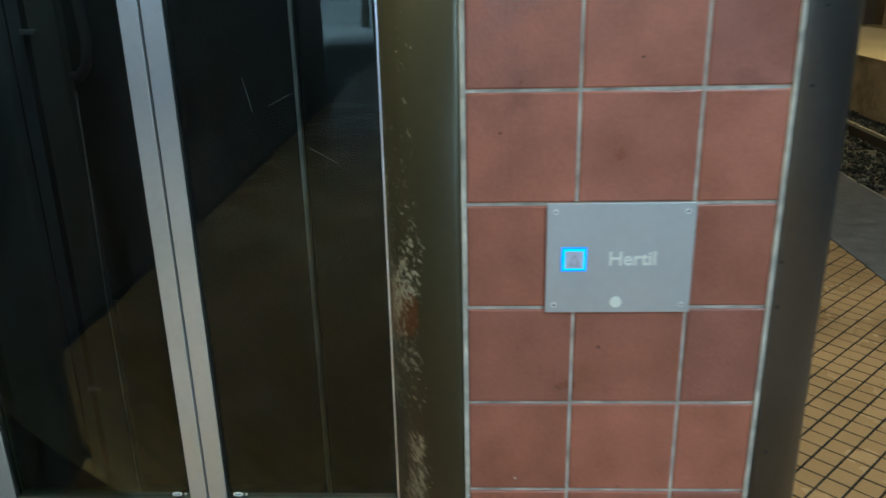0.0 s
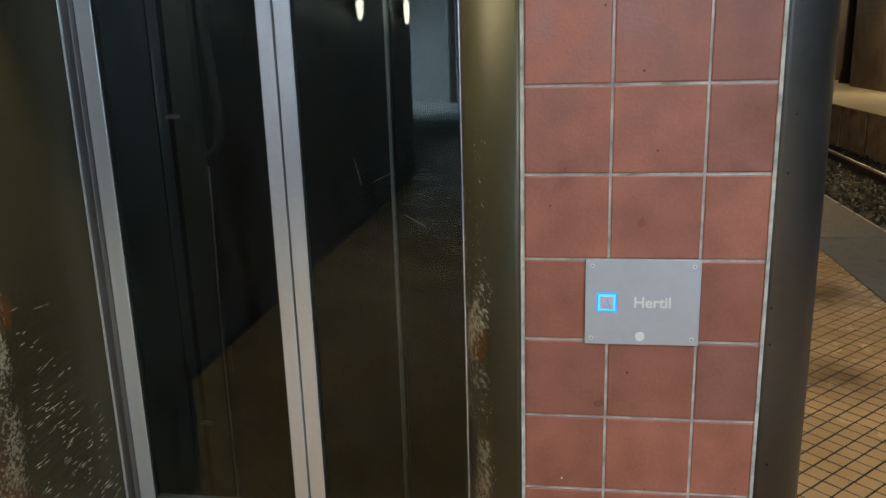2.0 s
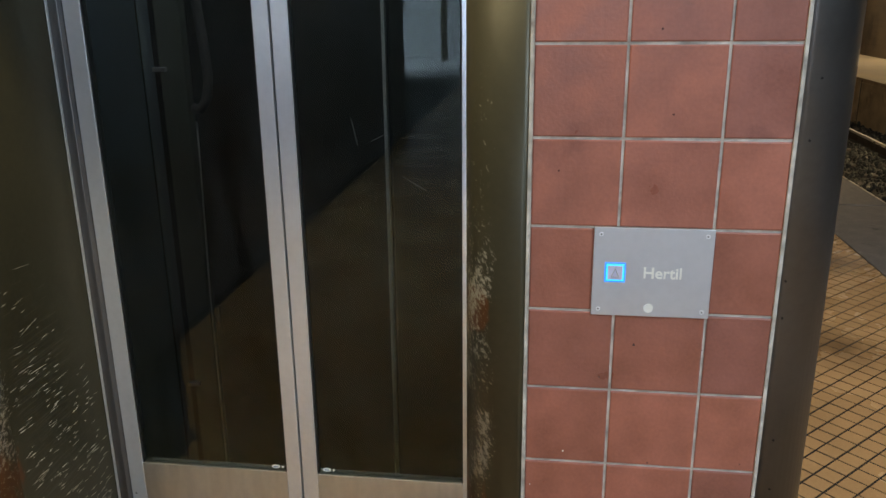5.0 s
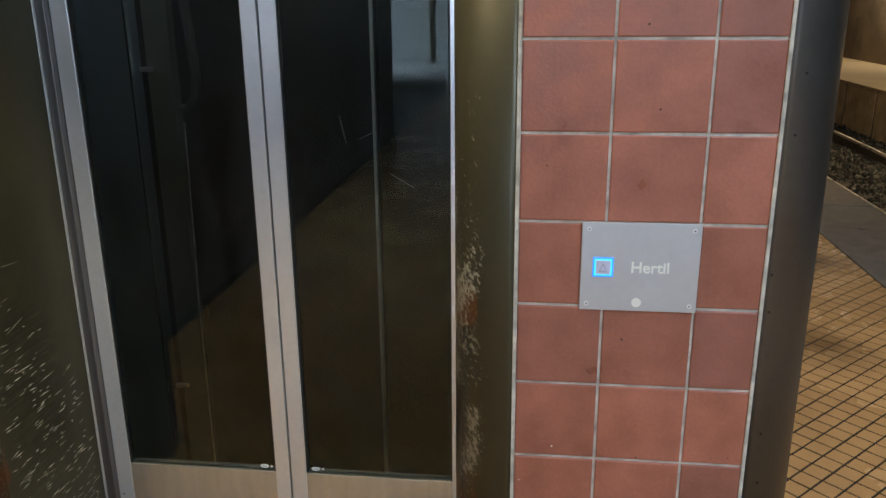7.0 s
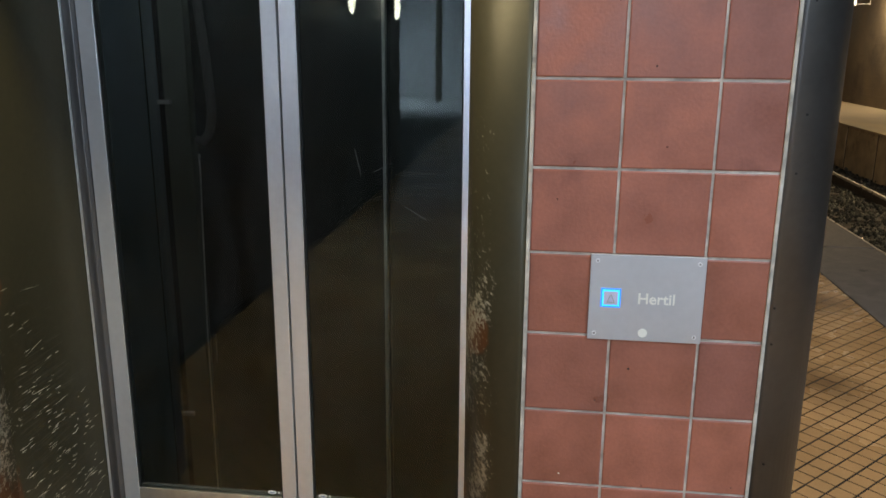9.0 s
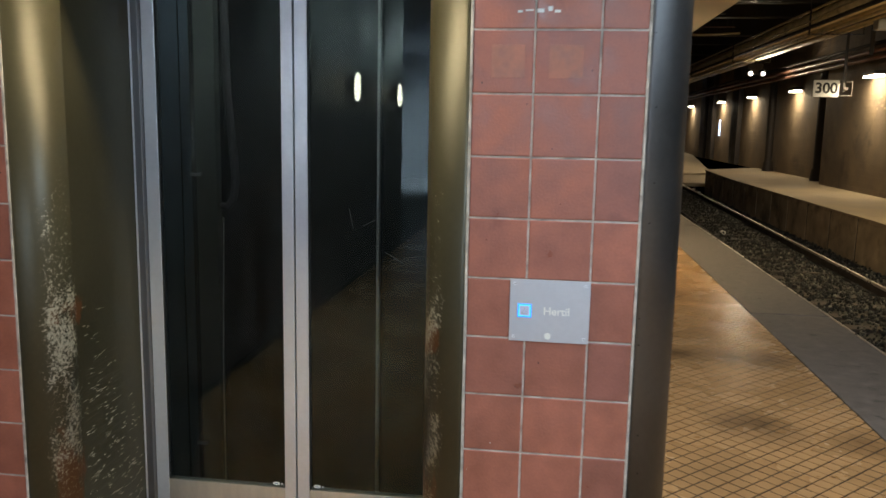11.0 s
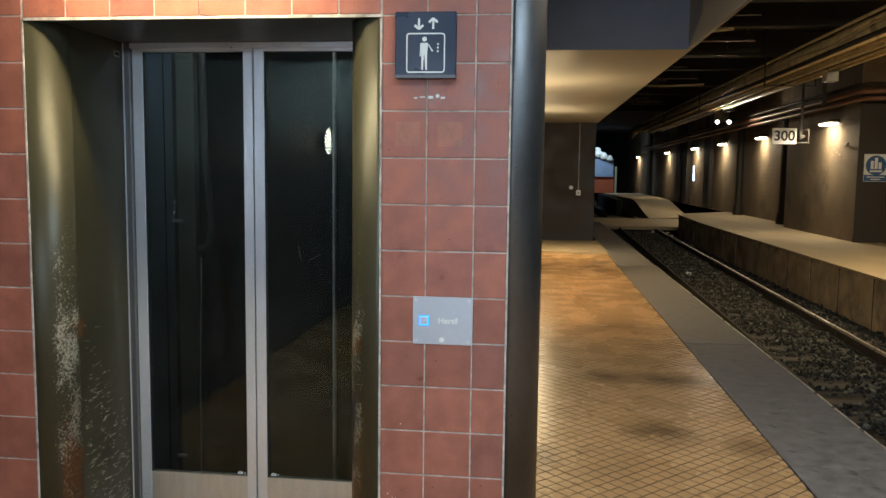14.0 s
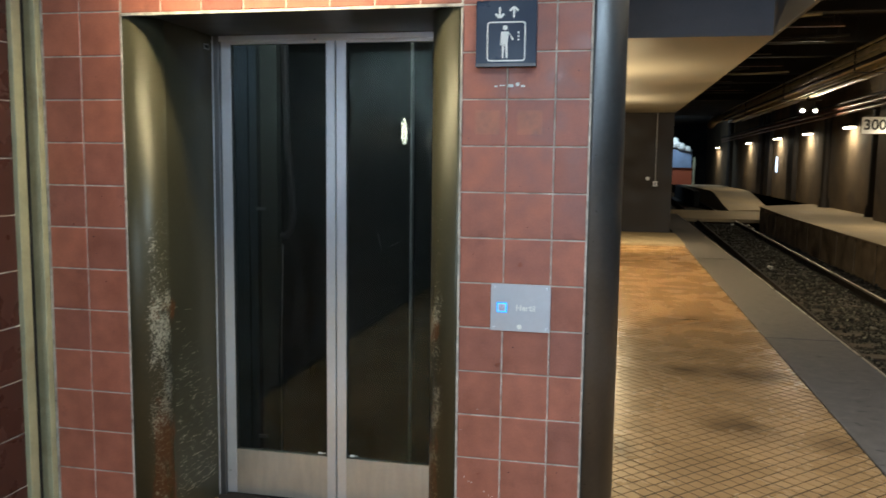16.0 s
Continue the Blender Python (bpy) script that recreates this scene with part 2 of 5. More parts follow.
# some tiles fired purplish-brown instead of orange-red
nt = M["tile"].node_tree
tb = nt.nodes["Principled BSDF"].inputs["Base Color"]
tile_socket = tb.links[0].from_socket
oi, wn, mr, mk = (nt.nodes.new(k) for k in ("ShaderNodeObjectInfo", "ShaderNodeTexWhiteNoise", "ShaderNodeMapRange", "ShaderNodeMix"))
wn.noise_dimensions, mk.data_type, mk.blend_type = "1D", "RGBA", "MULTIPLY"
mr.inputs["From Min"].default_value, mr.inputs["From Max"].default_value = 0.45, 1.0
nt.links.new(oi.outputs["Random"], wn.inputs["W"])
nt.links.new(wn.outputs["Value"], mr.inputs["Value"])
nt.links.new(mr.outputs[0], mk.inputs["Factor"])
nt.links.new(tile_socket, mk.inputs["A"])
mk.inputs["B"].default_value = (0.8, 0.84, 0.95, 1)
nt.links.new(mk.outputs["Result"], tb)
M["patch"] = mat("faded_clay", (0.37, 0.15, 0.1), 0.5, vary=0.35, scale=22, bump=0.15)
M["grout"] = mat("pale_grout", (0.52, 0.475, 0.41), 0.9, vary=0.55, scale=20, bump=0.6, stain=(0.2, 0.17, 0.14), stain_at=0.62)
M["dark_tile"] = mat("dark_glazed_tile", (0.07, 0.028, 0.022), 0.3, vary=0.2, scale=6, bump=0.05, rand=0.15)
M["steel_guard"] = worn_steel("worn_painted_steel")
M["chip_paint"] = mat("bared_pale_primer", (0.5, 0.46, 0.37), 0.7, vary=0.5, scale=30, bump=0.1)
M["guard_plain"] = mat("dull_painted_steel", (0.133, 0.131, 0.131), 0.43, metal=0.84, vary=0.2, scale=3, bump=0.06, rough_vary=0.08, stain=(0.04, 0.04, 0.038), stain_at=0.68)
M["stainless"] = brushed("brushed_stainless", (0.8, 0.82, 0.86), 0.31)
M["stainless"].node_tree.nodes["Principled BSDF"].inputs["Metallic"].default_value = 0.7
M["frame_steel"] = brushed("dull_frame_steel", (0.2, 0.195, 0.195), 0.45)
M["kick"] = brushed("smeared_kick_steel", (0.72, 0.69, 0.62), 0.46)
# dried wiping streaks down the kick plates
nt = M["kick"].node_tree
kb = nt.nodes["Principled BSDF"].inputs["Base Color"]
kick_socket = kb.links[0].from_socket
gs, ms, ns, rs, sc = (nt.nodes.new(k) for k in ("ShaderNodeNewGeometry", "ShaderNodeMapping", "ShaderNodeTexNoise", "ShaderNodeMapRange", "ShaderNodeVectorMath"))
ms.inputs["Scale"].default_value, sc.operation = (30, 30, 5), "SCALE"
ns.inputs["Scale"].default_value, ns.inputs["Detail"].default_value = 1.0, 5
rs.inputs["From Min"].default_value, rs.inputs["From Max"].default_value = 0.35, 0.68
rs.inputs["To Min"].default_value, rs.inputs["To Max"].default_value = 0.94, 1.06
nt.links.new(gs.outputs["Position"], ms.inputs["Vector"])
nt.links.new(ms.outputs[0], ns.inputs["Vector"])
nt.links.new(ns.outputs["Fac"], rs.inputs["Value"])
nt.links.new(kick_socket, sc.inputs[0])
nt.links.new(rs.outputs[0], sc.inputs["Scale"])
nt.links.new(sc.outputs[0], kb)
M["plate"] = brushed("brushed_panel_steel", (0.53, 0.545, 0.58), 0.45, vertical=False)
M["plate"].node_tree.nodes["Principled BSDF"].inputs["Metallic"].default_value = 0.65
M["glass"] = glass_dark("dark_glass", (0.62, 0.66, 0.66))
M["black"] = mat("matt_black", (0.012, 0.012, 0.013), 0.7, vary=0.2, bump=0.05)
# near-black colour carries the shade inside the lift shaft
M["shaft"] = mat("shaft_shade", (0.014, 0.016, 0.013), 0.85, vary=0.3, scale=2)
M["side_panel"] = mat("dark_wall_panel", (0.085, 0.064, 0.07), 0.5, vary=0.2, scale=1.5, bump=0.08)
M["rail_grey"] = mat("guide_rail_steel", (0.8, 0.77, 0.73), 0.45, metal=0.1)
M["shaft_steel"] = mat("green_grey_steel", (0.14, 0.155, 0.125), 0.6, metal=0.1, vary=0.3, scale=4)
M["shaft_sheet"] = mat("blue_grey_sheet_steel", (0.115, 0.15, 0.18), 0.55, vary=0.3, scale=2)
M["shaft_rubber"] = mat("dusty_cable_rubber", (0.075, 0.07, 0.065), 0.6, vary=0.2, scale=8)
M["smear"] = mat("dried_drip", (0.15, 0.16, 0.16), 0.8, vary=0.2)
M["post_paint"] = mat("pale_yellow_paint", (0.4, 0.39, 0.25), 0.5, vary=0.2, scale=8, bump=0.15, stain=(0.3, 0.26, 0.16), stain_at=0.62)
M["floor_tile"] = mat("ochre_floor_tile", (0.46, 0.277, 0.125), 0.27, vary=0.2, scale=2.4, bump=0.12, fine=110, stain=(0.27, 0.16, 0.075), stain_at=0.72, rough_vary=0.04)
M["floor_grout"] = mat("dirty_floor_grout", (0.009, 0.005, 0.003), 0.95, vary=0.5, scale=3, stain=(0.06, 0.04, 0.026), stain_at=0.64)
M["concrete_edge"] = mat("grey_edge_concrete", (0.142, 0.128, 0.12), 0.68, vary=0.5, scale=11, bump=0.5, fine=170, stain=(0.065, 0.057, 0.053), stain_at=0.64)
# pale scuffs and trodden spots on the edge slabs
nt = M["concrete_edge"].node_tree
eb = nt.nodes["Principled BSDF"].inputs["Base Color"]
edge_socket = eb.links[0].from_socket
for spot_scale, lo, hi, spot in ((38.0, 0.7, 0.74, (0.34, 0.32, 0.3)), (9.0, 0.64, 0.72, (0.055, 0.05, 0.047)), (130.0, 0.62, 0.7, (0.22, 0.205, 0.195))):
    gs, ns, rs, ms = (nt.nodes.new(k) for k in ("ShaderNodeNewGeometry", "ShaderNodeTexNoise", "ShaderNodeMapRange", "ShaderNodeMix"))
    ns.inputs["Scale"].default_value, ns.inputs["Detail"].default_value = spot_scale, 2.5
    rs.inputs["From Min"].default_value, rs.inputs["From Max"].default_value, rs.inputs["To Max"].default_value = lo, hi, 0.75
    ms.data_type = "RGBA"
    nt.links.new(gs.outputs["Position"], ns.inputs["Vector"])
    nt.links.new(ns.outputs["Fac"], rs.inputs["Value"])
    nt.links.new(rs.outputs[0], ms.inputs["Factor"])
    nt.links.new(edge_socket, ms.inputs["A"])
    ms.inputs["B"].default_value = (*spot, 1)
    edge_socket = ms.outputs["Result"]
nt.links.new(edge_socket, eb)
M["nosing"] = mat("steel_nosing", (0.62, 0.57, 0.5), 0.35, metal=0.6)
M["opp_top"] = mat("far_platform_concrete", (0.37, 0.29, 0.18), 0.8, vary=0.2, scale=0.9, bump=0.2, stain=(0.24, 0.19, 0.12), stain_at=0.64)
M["opp_face"] = mat("stained_concrete", (0.36, 0.27, 0.17), 0.85, vary=0.5, scale=2.0, bump=0.4, stain=(0.12, 0.088, 0.055), stain_at=0.55)
M["opp_wall"] = mat("sooty_plaster", (0.18, 0.132, 0.08), 0.85, vary=0.35, scale=1.1, bump=0.4, fine=20, stain=(0.1, 0.075, 0.05), stain_at=0.58)
M["dark_brown"] = mat("dark_brown_paint", (0.027, 0.02, 0.015), 0.6, vary=0.3, scale=2)
M["soffit"] = mat("cream_soffit", (0.46, 0.42, 0.34), 0.6, vary=0.1, scale=1.5, bump=0.08)
M["fascia"] = mat("grey_fascia", (0.23, 0.236, 0.278), 0.7, vary=0.15, scale=2, stain=(0.2, 0.205, 0.24), stain_at=0.58)
M["floor_unlit"] = mat("unlit_hall_floor", (0.1, 0.1, 0.105), 0.7, vary=0.2, scale=2)
# almost black: the tunnel's unlit depth is put into this colour
M["tunnel"] = mat("unlit_tunnel", (0.003, 0.0027, 0.0024), 0.9, vary=0.4, scale=1)
M["beam"] = mat("rusty_girder", (0.028, 0.021, 0.015), 0.75, vary=0.3, scale=2)
M["girder_worn"] = mat("worn_girder_paint", (0.12, 0.095, 0.07), 0.45, vary=0.4, scale=3)
M["lagging"] = mat("pipe_lagging", (0.55, 0.41, 0.2), 0.42, vary=0.25, scale=3, stain=(0.14, 0.1, 0.06), stain_at=0.6)
M["pipe_red"] = mat("red_brown_pipe", (0.22, 0.1, 0.06), 0.45, vary=0.3, scale=3)
M["rail_top"] = mat("polished_rail", (0.5, 0.46, 0.4), 0.36, metal=0.7, vary=0.1, bump=0)
M["rail_side"] = mat("rusty_rail", (0.022, 0.015, 0.011), 0.8, vary=0.3, scale=6)
M["sleeper"] = mat("oily_sleeper", (0.05, 0.04, 0.032), 0.8, vary=0.4, scale=3)
M["bed"] = mat("track_bed_dirt", (0.035, 0.03, 0.025), 0.95, vary=0.4, scale=4)
M["stone"] = mat("ballast_stone", (0.034, 0.033, 0.027), 0.85, vary=0.5, scale=9, bump=0.3, stain=(0.17, 0.165, 0.15), stain_at=0.68)
nt = M["stone"].node_tree
bsdf = nt.nodes["Principled BSDF"]
old_socket = bsdf.inputs["Base Color"].links[0].from_socket
isl, pw, scl = nt.nodes.new("ShaderNodeNewGeometry"), nt.nodes.new("ShaderNodeMath"), nt.nodes.new("ShaderNodeVectorMath")
pw.operation, pw.inputs[1].default_value, scl.operation = "POWER", 5.0, "SCALE"
rgm = nt.nodes.new("ShaderNodeMapRange")
rgm.inputs["To Min"].default_value, rgm.inputs["To Max"].default_value = 0.4, 5.0
nt.links.new(isl.outputs["Random Per Island"], pw.inputs[0])
nt.links.new(pw.outputs[0], rgm.inputs["Value"])
nt.links.new(old_socket, scl.inputs[0])
nt.links.new(rgm.outputs[0], scl.inputs["Scale"])
nt.links.new(scl.outputs[0], bsdf.inputs["Base Color"])
# painted brick courses in relief on the tunnel wall
nt = M["opp_wall"].node_tree
bk, gq, sq, cq, bq = (nt.nodes.new(k) for k in ("ShaderNodeTexBrick", "ShaderNodeNewGeometry", "ShaderNodeSeparateXYZ", "ShaderNodeCombineXYZ", "ShaderNodeBump"))
bk.inputs["Scale"].default_value, bk.inputs["Mortar Size"].default_value = 1.0, 0.012
bk.inputs["Brick Width"].default_value, bk.inputs["Row Height"].default_value = 0.5, 0.16
bq.inputs["Strength"].default_value, bq.inputs["Distance"].default_value, bq.invert = 1.0, 0.03, True
nt.links.new(gq.outputs["Position"], sq.inputs[0])
nt.links.new(sq.outputs[1], cq.inputs[0])
nt.links.new(sq.outputs[2], cq.inputs[1])
nt.links.new(cq.outputs[0], bk.inputs["Vector"])
nt.links.new(bk.outputs["Fac"], bq.inputs["Height"])
nb = nt.nodes["Principled BSDF"].inputs["Normal"]
nt.links.new(nb.links[0].from_socket, bq.inputs["Normal"])
nt.links.new(bq.outputs[0], nb)
M["navy"] = mat("navy_sign_enamel", (0.012, 0.022, 0.05), 0.35, vary=0.08, bump=0)
M["white"] = mat("white_sign_enamel", (0.78, 0.78, 0.76), 0.4, vary=0.05, bump=0)
M["sign_blue"] = mat("blue_sign_enamel", (0.03, 0.1, 0.26), 0.4, vary=0.05, bump=0)
M["sign_black"] = mat("black_sign_paint", (0.015, 0.015, 0.016), 0.5, vary=0.05, bump=0)
M["letter"] = mat("pale_engraved_letter", (0.85, 0.85, 0.8), 0.6, vary=0.05, bump=0)
M["button_face"] = mat("lit_button_face", (0.6, 0.57, 0.74), 0.5, vary=0.1, bump=0.05)
M["ring_light"] = emitter("cyan_ring_light", (0.0, 0.25, 1.0), 1.0)
M["ring_core"] = emitter("cyan_ring_core", (0.01, 0.55, 1.0), 1.4)
M["tube"] = emitter("lamp_white", (1.0, 0.93, 0.8), 22)
M["tube_warm"] = emitter("lamp_warm", (1.0, 0.86, 0.6), 18)
M["galv"] = mat("galvanised_box", (0.4, 0.4, 0.4), 0.5, metal=0.5)
M["tarp"] = mat("blue_grey_sheet", (0.25, 0.32, 0.45), 0.6, vary=0.15, scale=2)
M["hoarding"] = mat("orange_red_hoarding", (0.45, 0.1, 0.04), 0.6, vary=0.1)
M["litter"] = mat("white_litter", (0.7, 0.68, 0.62), 0.6, vary=0.1)



def spill(m, spots, colour, amount):
    """Dirt worn into the floor round a few places."""
    n, ln = m.node_tree.nodes, m.node_tree.links
    b = n["Principled BSDF"]
    geo = n.new("ShaderNodeNewGeometry")
    nz = n.new("ShaderNodeTexNoise")
    nz.inputs["Scale"].default_value, nz.inputs["Detail"].default_value = 3.5, 6
    ln.new(geo.outputs["Position"], nz.inputs["Vector"])
    total = None
    for x, y, rx, ry in spots:
        mp = n.new("ShaderNodeMapping")
        mp.vector_type = "TEXTURE"
        mp.inputs["Location"].default_value, mp.inputs["Scale"].default_value = (x, y, 0), (rx, ry, 1)
        ln.new(geo.outputs["Position"], mp.inputs["Vector"])
        dist = n.new("ShaderNodeVectorMath")
        dist.operation = "LENGTH"
        ln.new(mp.outputs[0], dist.inputs[0])
        rg = n.new("ShaderNodeMapRange")
        rg.inputs["From Min"].default_value, rg.inputs["From Max"].default_value = 1.0, 0.2
        ln.new(dist.outputs["Value"], rg.inputs["Value"])
        if total is None:
            total = rg.outputs[0]
        else:
            mxm = n.new("ShaderNodeMath")
            mxm.operation = "MAXIMUM"
            ln.new(total, mxm.inputs[0])
            ln.new(rg.outputs[0], mxm.inputs[1])
            total = mxm.outputs[0]
    nr = n.new("ShaderNodeMapRange")
    nr.inputs["From Min"].default_value, nr.inputs["From Max"].default_value = 0.15, 0.6
    ln.new(nz.outputs["Fac"], nr.inputs["Value"])
    f1 = n.new("ShaderNodeMath")
    f1.operation = "MULTIPLY"
    ln.new(total, f1.inputs[0])
    ln.new(nr.outputs[0], f1.inputs[1])
    f2 = n.new("ShaderNodeMath")
    f2.operation = "MULTIPLY"
    f2.inputs[1].default_value = amount
    ln.new(f1.outputs[0], f2.inputs[0])
    old = b.inputs["Base Color"].links[0].from_socket
    mix = n.new("ShaderNodeMix")
    mix.data_type = "RGBA"
    ln.new(f2.outputs[0], mix.inputs["Factor"])
    ln.new(old, mix.inputs["A"])
    mix.inputs["B"].default_value = (*colour, 1)
    ln.new(mix.outputs["Result"], b.inputs["Base Color"])


spill(M["floor_tile"], ((1.33, 2.13, 0.3, 0.36), (1.62, 3.45, 0.5, 0.32), (1.1, 3.5, 0.35, 0.2), (1.4, 5.6, 0.5, 0.4), (0.6, 1.62, 0.14, 0.3), (1.83, 1.95, 0.2, 0.22)), (0.07, 0.038, 0.018), 0.72)

# ---- mesh helpers ----
def part(name, bm, material, parent=None, label="", smooth=False):
    """One mesh object out of a bmesh, under a thing or a part."""
    me = bpy.data.meshes.new(name)
    bmesh.ops.recalc_face_normals(bm, faces=bm.faces)
    bm.to_mesh(me)
    bm.free()
    me.materials.append(material)
    if smooth:
        for p in me.polygons:
            p.use_smooth = True
    ob = new(name, me)
    if parent:
        ob.parent = parent
        ob.matrix_parent_inverse = Matrix.Translation(parent.location).inverted()
    if label:
        ob["label"] = label
    return ob


def raw(name, verts, faces, material, parent=None):
    me = bpy.data.meshes.new(name)
    me.from_pydata(verts, [], faces)
    me.materials.append(material)
    ob = new(name, me)
    if parent:
        ob.parent = parent
        ob.matrix_parent_inverse = Matrix.Translation(parent.location).inverted()
    return ob


def box(x0, x1, y0, y1, z0, z1, bevel=0.0, bm=None):
    bm = bm or bmesh.new()
    made = bmesh.ops.create_cube(bm, size=1)["verts"]
    for v in made:
        v.co = ((x0 + x1) / 2 + v.co.x * (x1 - x0), (y0 + y1) / 2 + v.co.y * (y1 - y0), (z0 + z1) / 2 + v.co.z * (z1 - z0))
    if bevel:
        edges = list({e for v in made for e in v.link_edges})
        bmesh.ops.bevel(bm, geom=edges, offset=bevel, segments=2, affect="EDGES", profile=0.5)
    return bm


def prism(points, z0, z1, bm=None):
    """Extrude a plan outline from z0 to z1."""
    bm = bm or bmesh.new()
    lo = [bm.verts.new((x, y, z0)) for x, y in points]
    hi = [bm.verts.new((x, y, z1)) for x, y in points]
    bm.faces.new(lo[::-1])
    bm.faces.new(hi)
    for i in range(len(points)):
        j = (i + 1) % len(points)
        bm.faces.new((lo[i], lo[j], hi[j], hi[i]))
    return bm


def rod(a, b, r, seg=12, bm=None, r2=None):
    bm = bm or bmesh.new()
    a, b = Vector(a), Vector(b)
    q = (b - a).to_track_quat("Z", "Y").to_matrix().to_4x4()
    bmesh.ops.create_cone(bm, cap_ends=True, segments=seg, radius1=r, radius2=r if r2 is None else r2, depth=(b - a).length, matrix=Matrix.Translation((a + b) / 2) @ q)
    return bm


def pipe(points, r, seg=10):
    """One unbroken bent tube through the points."""
    bm = bmesh.new()
    pts = [Vector(p) for p in points]
    rings, side = [], None
    for i, p in enumerate(pts):
        way = (pts[min(i + 1, len(pts) - 1)] - pts[max(i - 1, 0)]).normalized()
        if side is None:
            side = way.orthogonal()
        side = (side - way * side.dot(way)).normalized()
        up = way.cross(side)
        rings.append([bm.verts.new(p + r * (side * math.cos(2 * math.pi * k / seg) + up * math.sin(2 * math.pi * k / seg))) for k in range(seg)])
    for a, b in zip(rings, rings[1:]):
        for k in range(seg):
            bm.faces.new((a[k], a[(k + 1) % seg], b[(k + 1) % seg], b[k]))
    bm.faces.new(rings[0][::-1])
    bm.faces.new(rings[-1])
    return bm


def thing(name, loc, label, category, group=""):
    ob = new(name)
    ob.location = loc
    ob.empty_display_size = 0.1
    return tagged(ob, label, category, group)


def setting(ob, label, category):
    return tagged(ob, label, category, kind="structure")


def arc(cx, cy, r, a0, a1, steps):
    return [(cx + r * math.cos(radians(a0 + (a1 - a0) * i / steps)), cy + r * math.sin(radians(a0 + (a1 - a0) * i / steps))) for i in range(steps + 1)]


# ---- structure: lift block ----
R0, PZ = 1.315, 0.1664      # a tile joint's height and the row pitch
MID, JR, JL = -0.6845, -0.0195, -1.378   # lift doors' middle, edges of the opening
TOPZ = 3.62
HEAD = R0 + 5 * PZ          # underside of the lintel
DOOR_Y = 0.54

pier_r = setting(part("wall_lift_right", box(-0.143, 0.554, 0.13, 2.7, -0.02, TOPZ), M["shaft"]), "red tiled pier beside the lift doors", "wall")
part("grout_bed", box(JR, 0.441, 0.003, 0.13, -0.02, TOPZ), M["grout"], pier_r, "pale cement grout")
pier_l = setting(part("wall_lift_left", box(-2.2, -1.285, 0.13, 0.6, -0.02, TOPZ), M["shaft"]), "red tiled pier beside the lift doors", "wall")
part("grout_bed", box(-1.9, JL, 0.003, 0.13, -0.02, TOPZ), M["grout"], pier_l, "pale cement grout")
lintel = setting(part("wall_lift_lintel", box(-1.277, -0.143, 0.13, 0.62, HEAD + 0.012, TOPZ), M["shaft"]), "red tiled wall over the lift doors", "wall")
part("grout_bed", box(JL, JR, 0.003, 0.13, HEAD + 0.004, TOPZ), M["grout"], lintel, "pale cement grout")
part("soffit_plate", box(JL + 0.004, JR - 0.004, 0.004, 0.6, HEAD - 0.004, HEAD + 0.004, 0.001), M["guard_plain"], lintel, "dark steel plate under the lintel")
part("edge_trim", box(JL - 0.004, JR + 0.004, -0.004, 0.004, HEAD - 0.006, HEAD + 0.004, 0.001), M["grout"], lintel, "thin pale edge strip")

shaft = setting(part("wall_shaft_back", box(-2.2, 0.558, 2.7, 2.85, -1.4, TOPZ), M["shaft"]), "concrete back wall of the lift shaft, its shade put into the colour", "wall")
setting(part("floor_shaft", box(-2.05, -0.143, 0.69, 2.7, -1.4, -1.3), M["shaft"]), "lift shaft pit floor, coloured near black for shade", "floor")

setting(part("wall_shaft_left", box(-2.2, -2.05, 0.6, 2.7, -1.4, TOPZ), M["shaft"]), "concrete side wall of the lift shaft, its shade put into the colour", "wall")

# steel guards: bullnose reveals and the rounded outer corner
right_profile = arc(JR, 0.13, 0.13, -90, -180, 14) + [(JR - 0.13, 0.505), (JR - 0.1, 0.505), (JR - 0.1, 0.135), (JR, 0.03)]
jamb_r = setting(part("trim_jamb_right", prism(right_profile, 0.0, HEAD - 0.005), M["steel_guard"], smooth=False), "dark steel bullnose door reveal, chipped and rusty", "door trim")
left_profile = arc(JL, 0.116, 0.116, -90, 0, 14) + [(JL + 0.116, 0.505), (JL + 0.09, 0.505), (JL + 0.09, 0.12), (JL, 0.03)]
jamb_l = setting(part("trim_jamb_left", prism(left_profile, 0.0, HEAD - 0.005), M["steel_guard"]), "dark steel bullnose door reveal, scratched and rusty", "door trim")
corner = arc(0.442, 0.12, 0.12, -90, 0, 14) + [(0.562, 2.7), (0.555, 2.7), (0.555, 0.14), (0.442, 0.03)]
guard = setting(part("trim_corner_guard", prism(corner, 0.0, TOPZ), M["guard_plain"]), "rounded dark grey steel corner guard", "corner guard")
for ob in (jamb_r, jamb_l, guard):
    for p in ob.data.polygons:
        p.use_smooth = abs(p.normal.z) < 0.5 and p.area < 0.06
for ob, xs in ((jamb_r, JR), (jamb_l, JL), (guard, 0.441)):
    part("sealant_bead", box(xs - 0.0035, xs + 0.0035, -0.003, 0.012, 0, HEAD - 0.01 if ob != guard else TOPZ, 0.001), M["grout"], ob, "pale sealant bead")

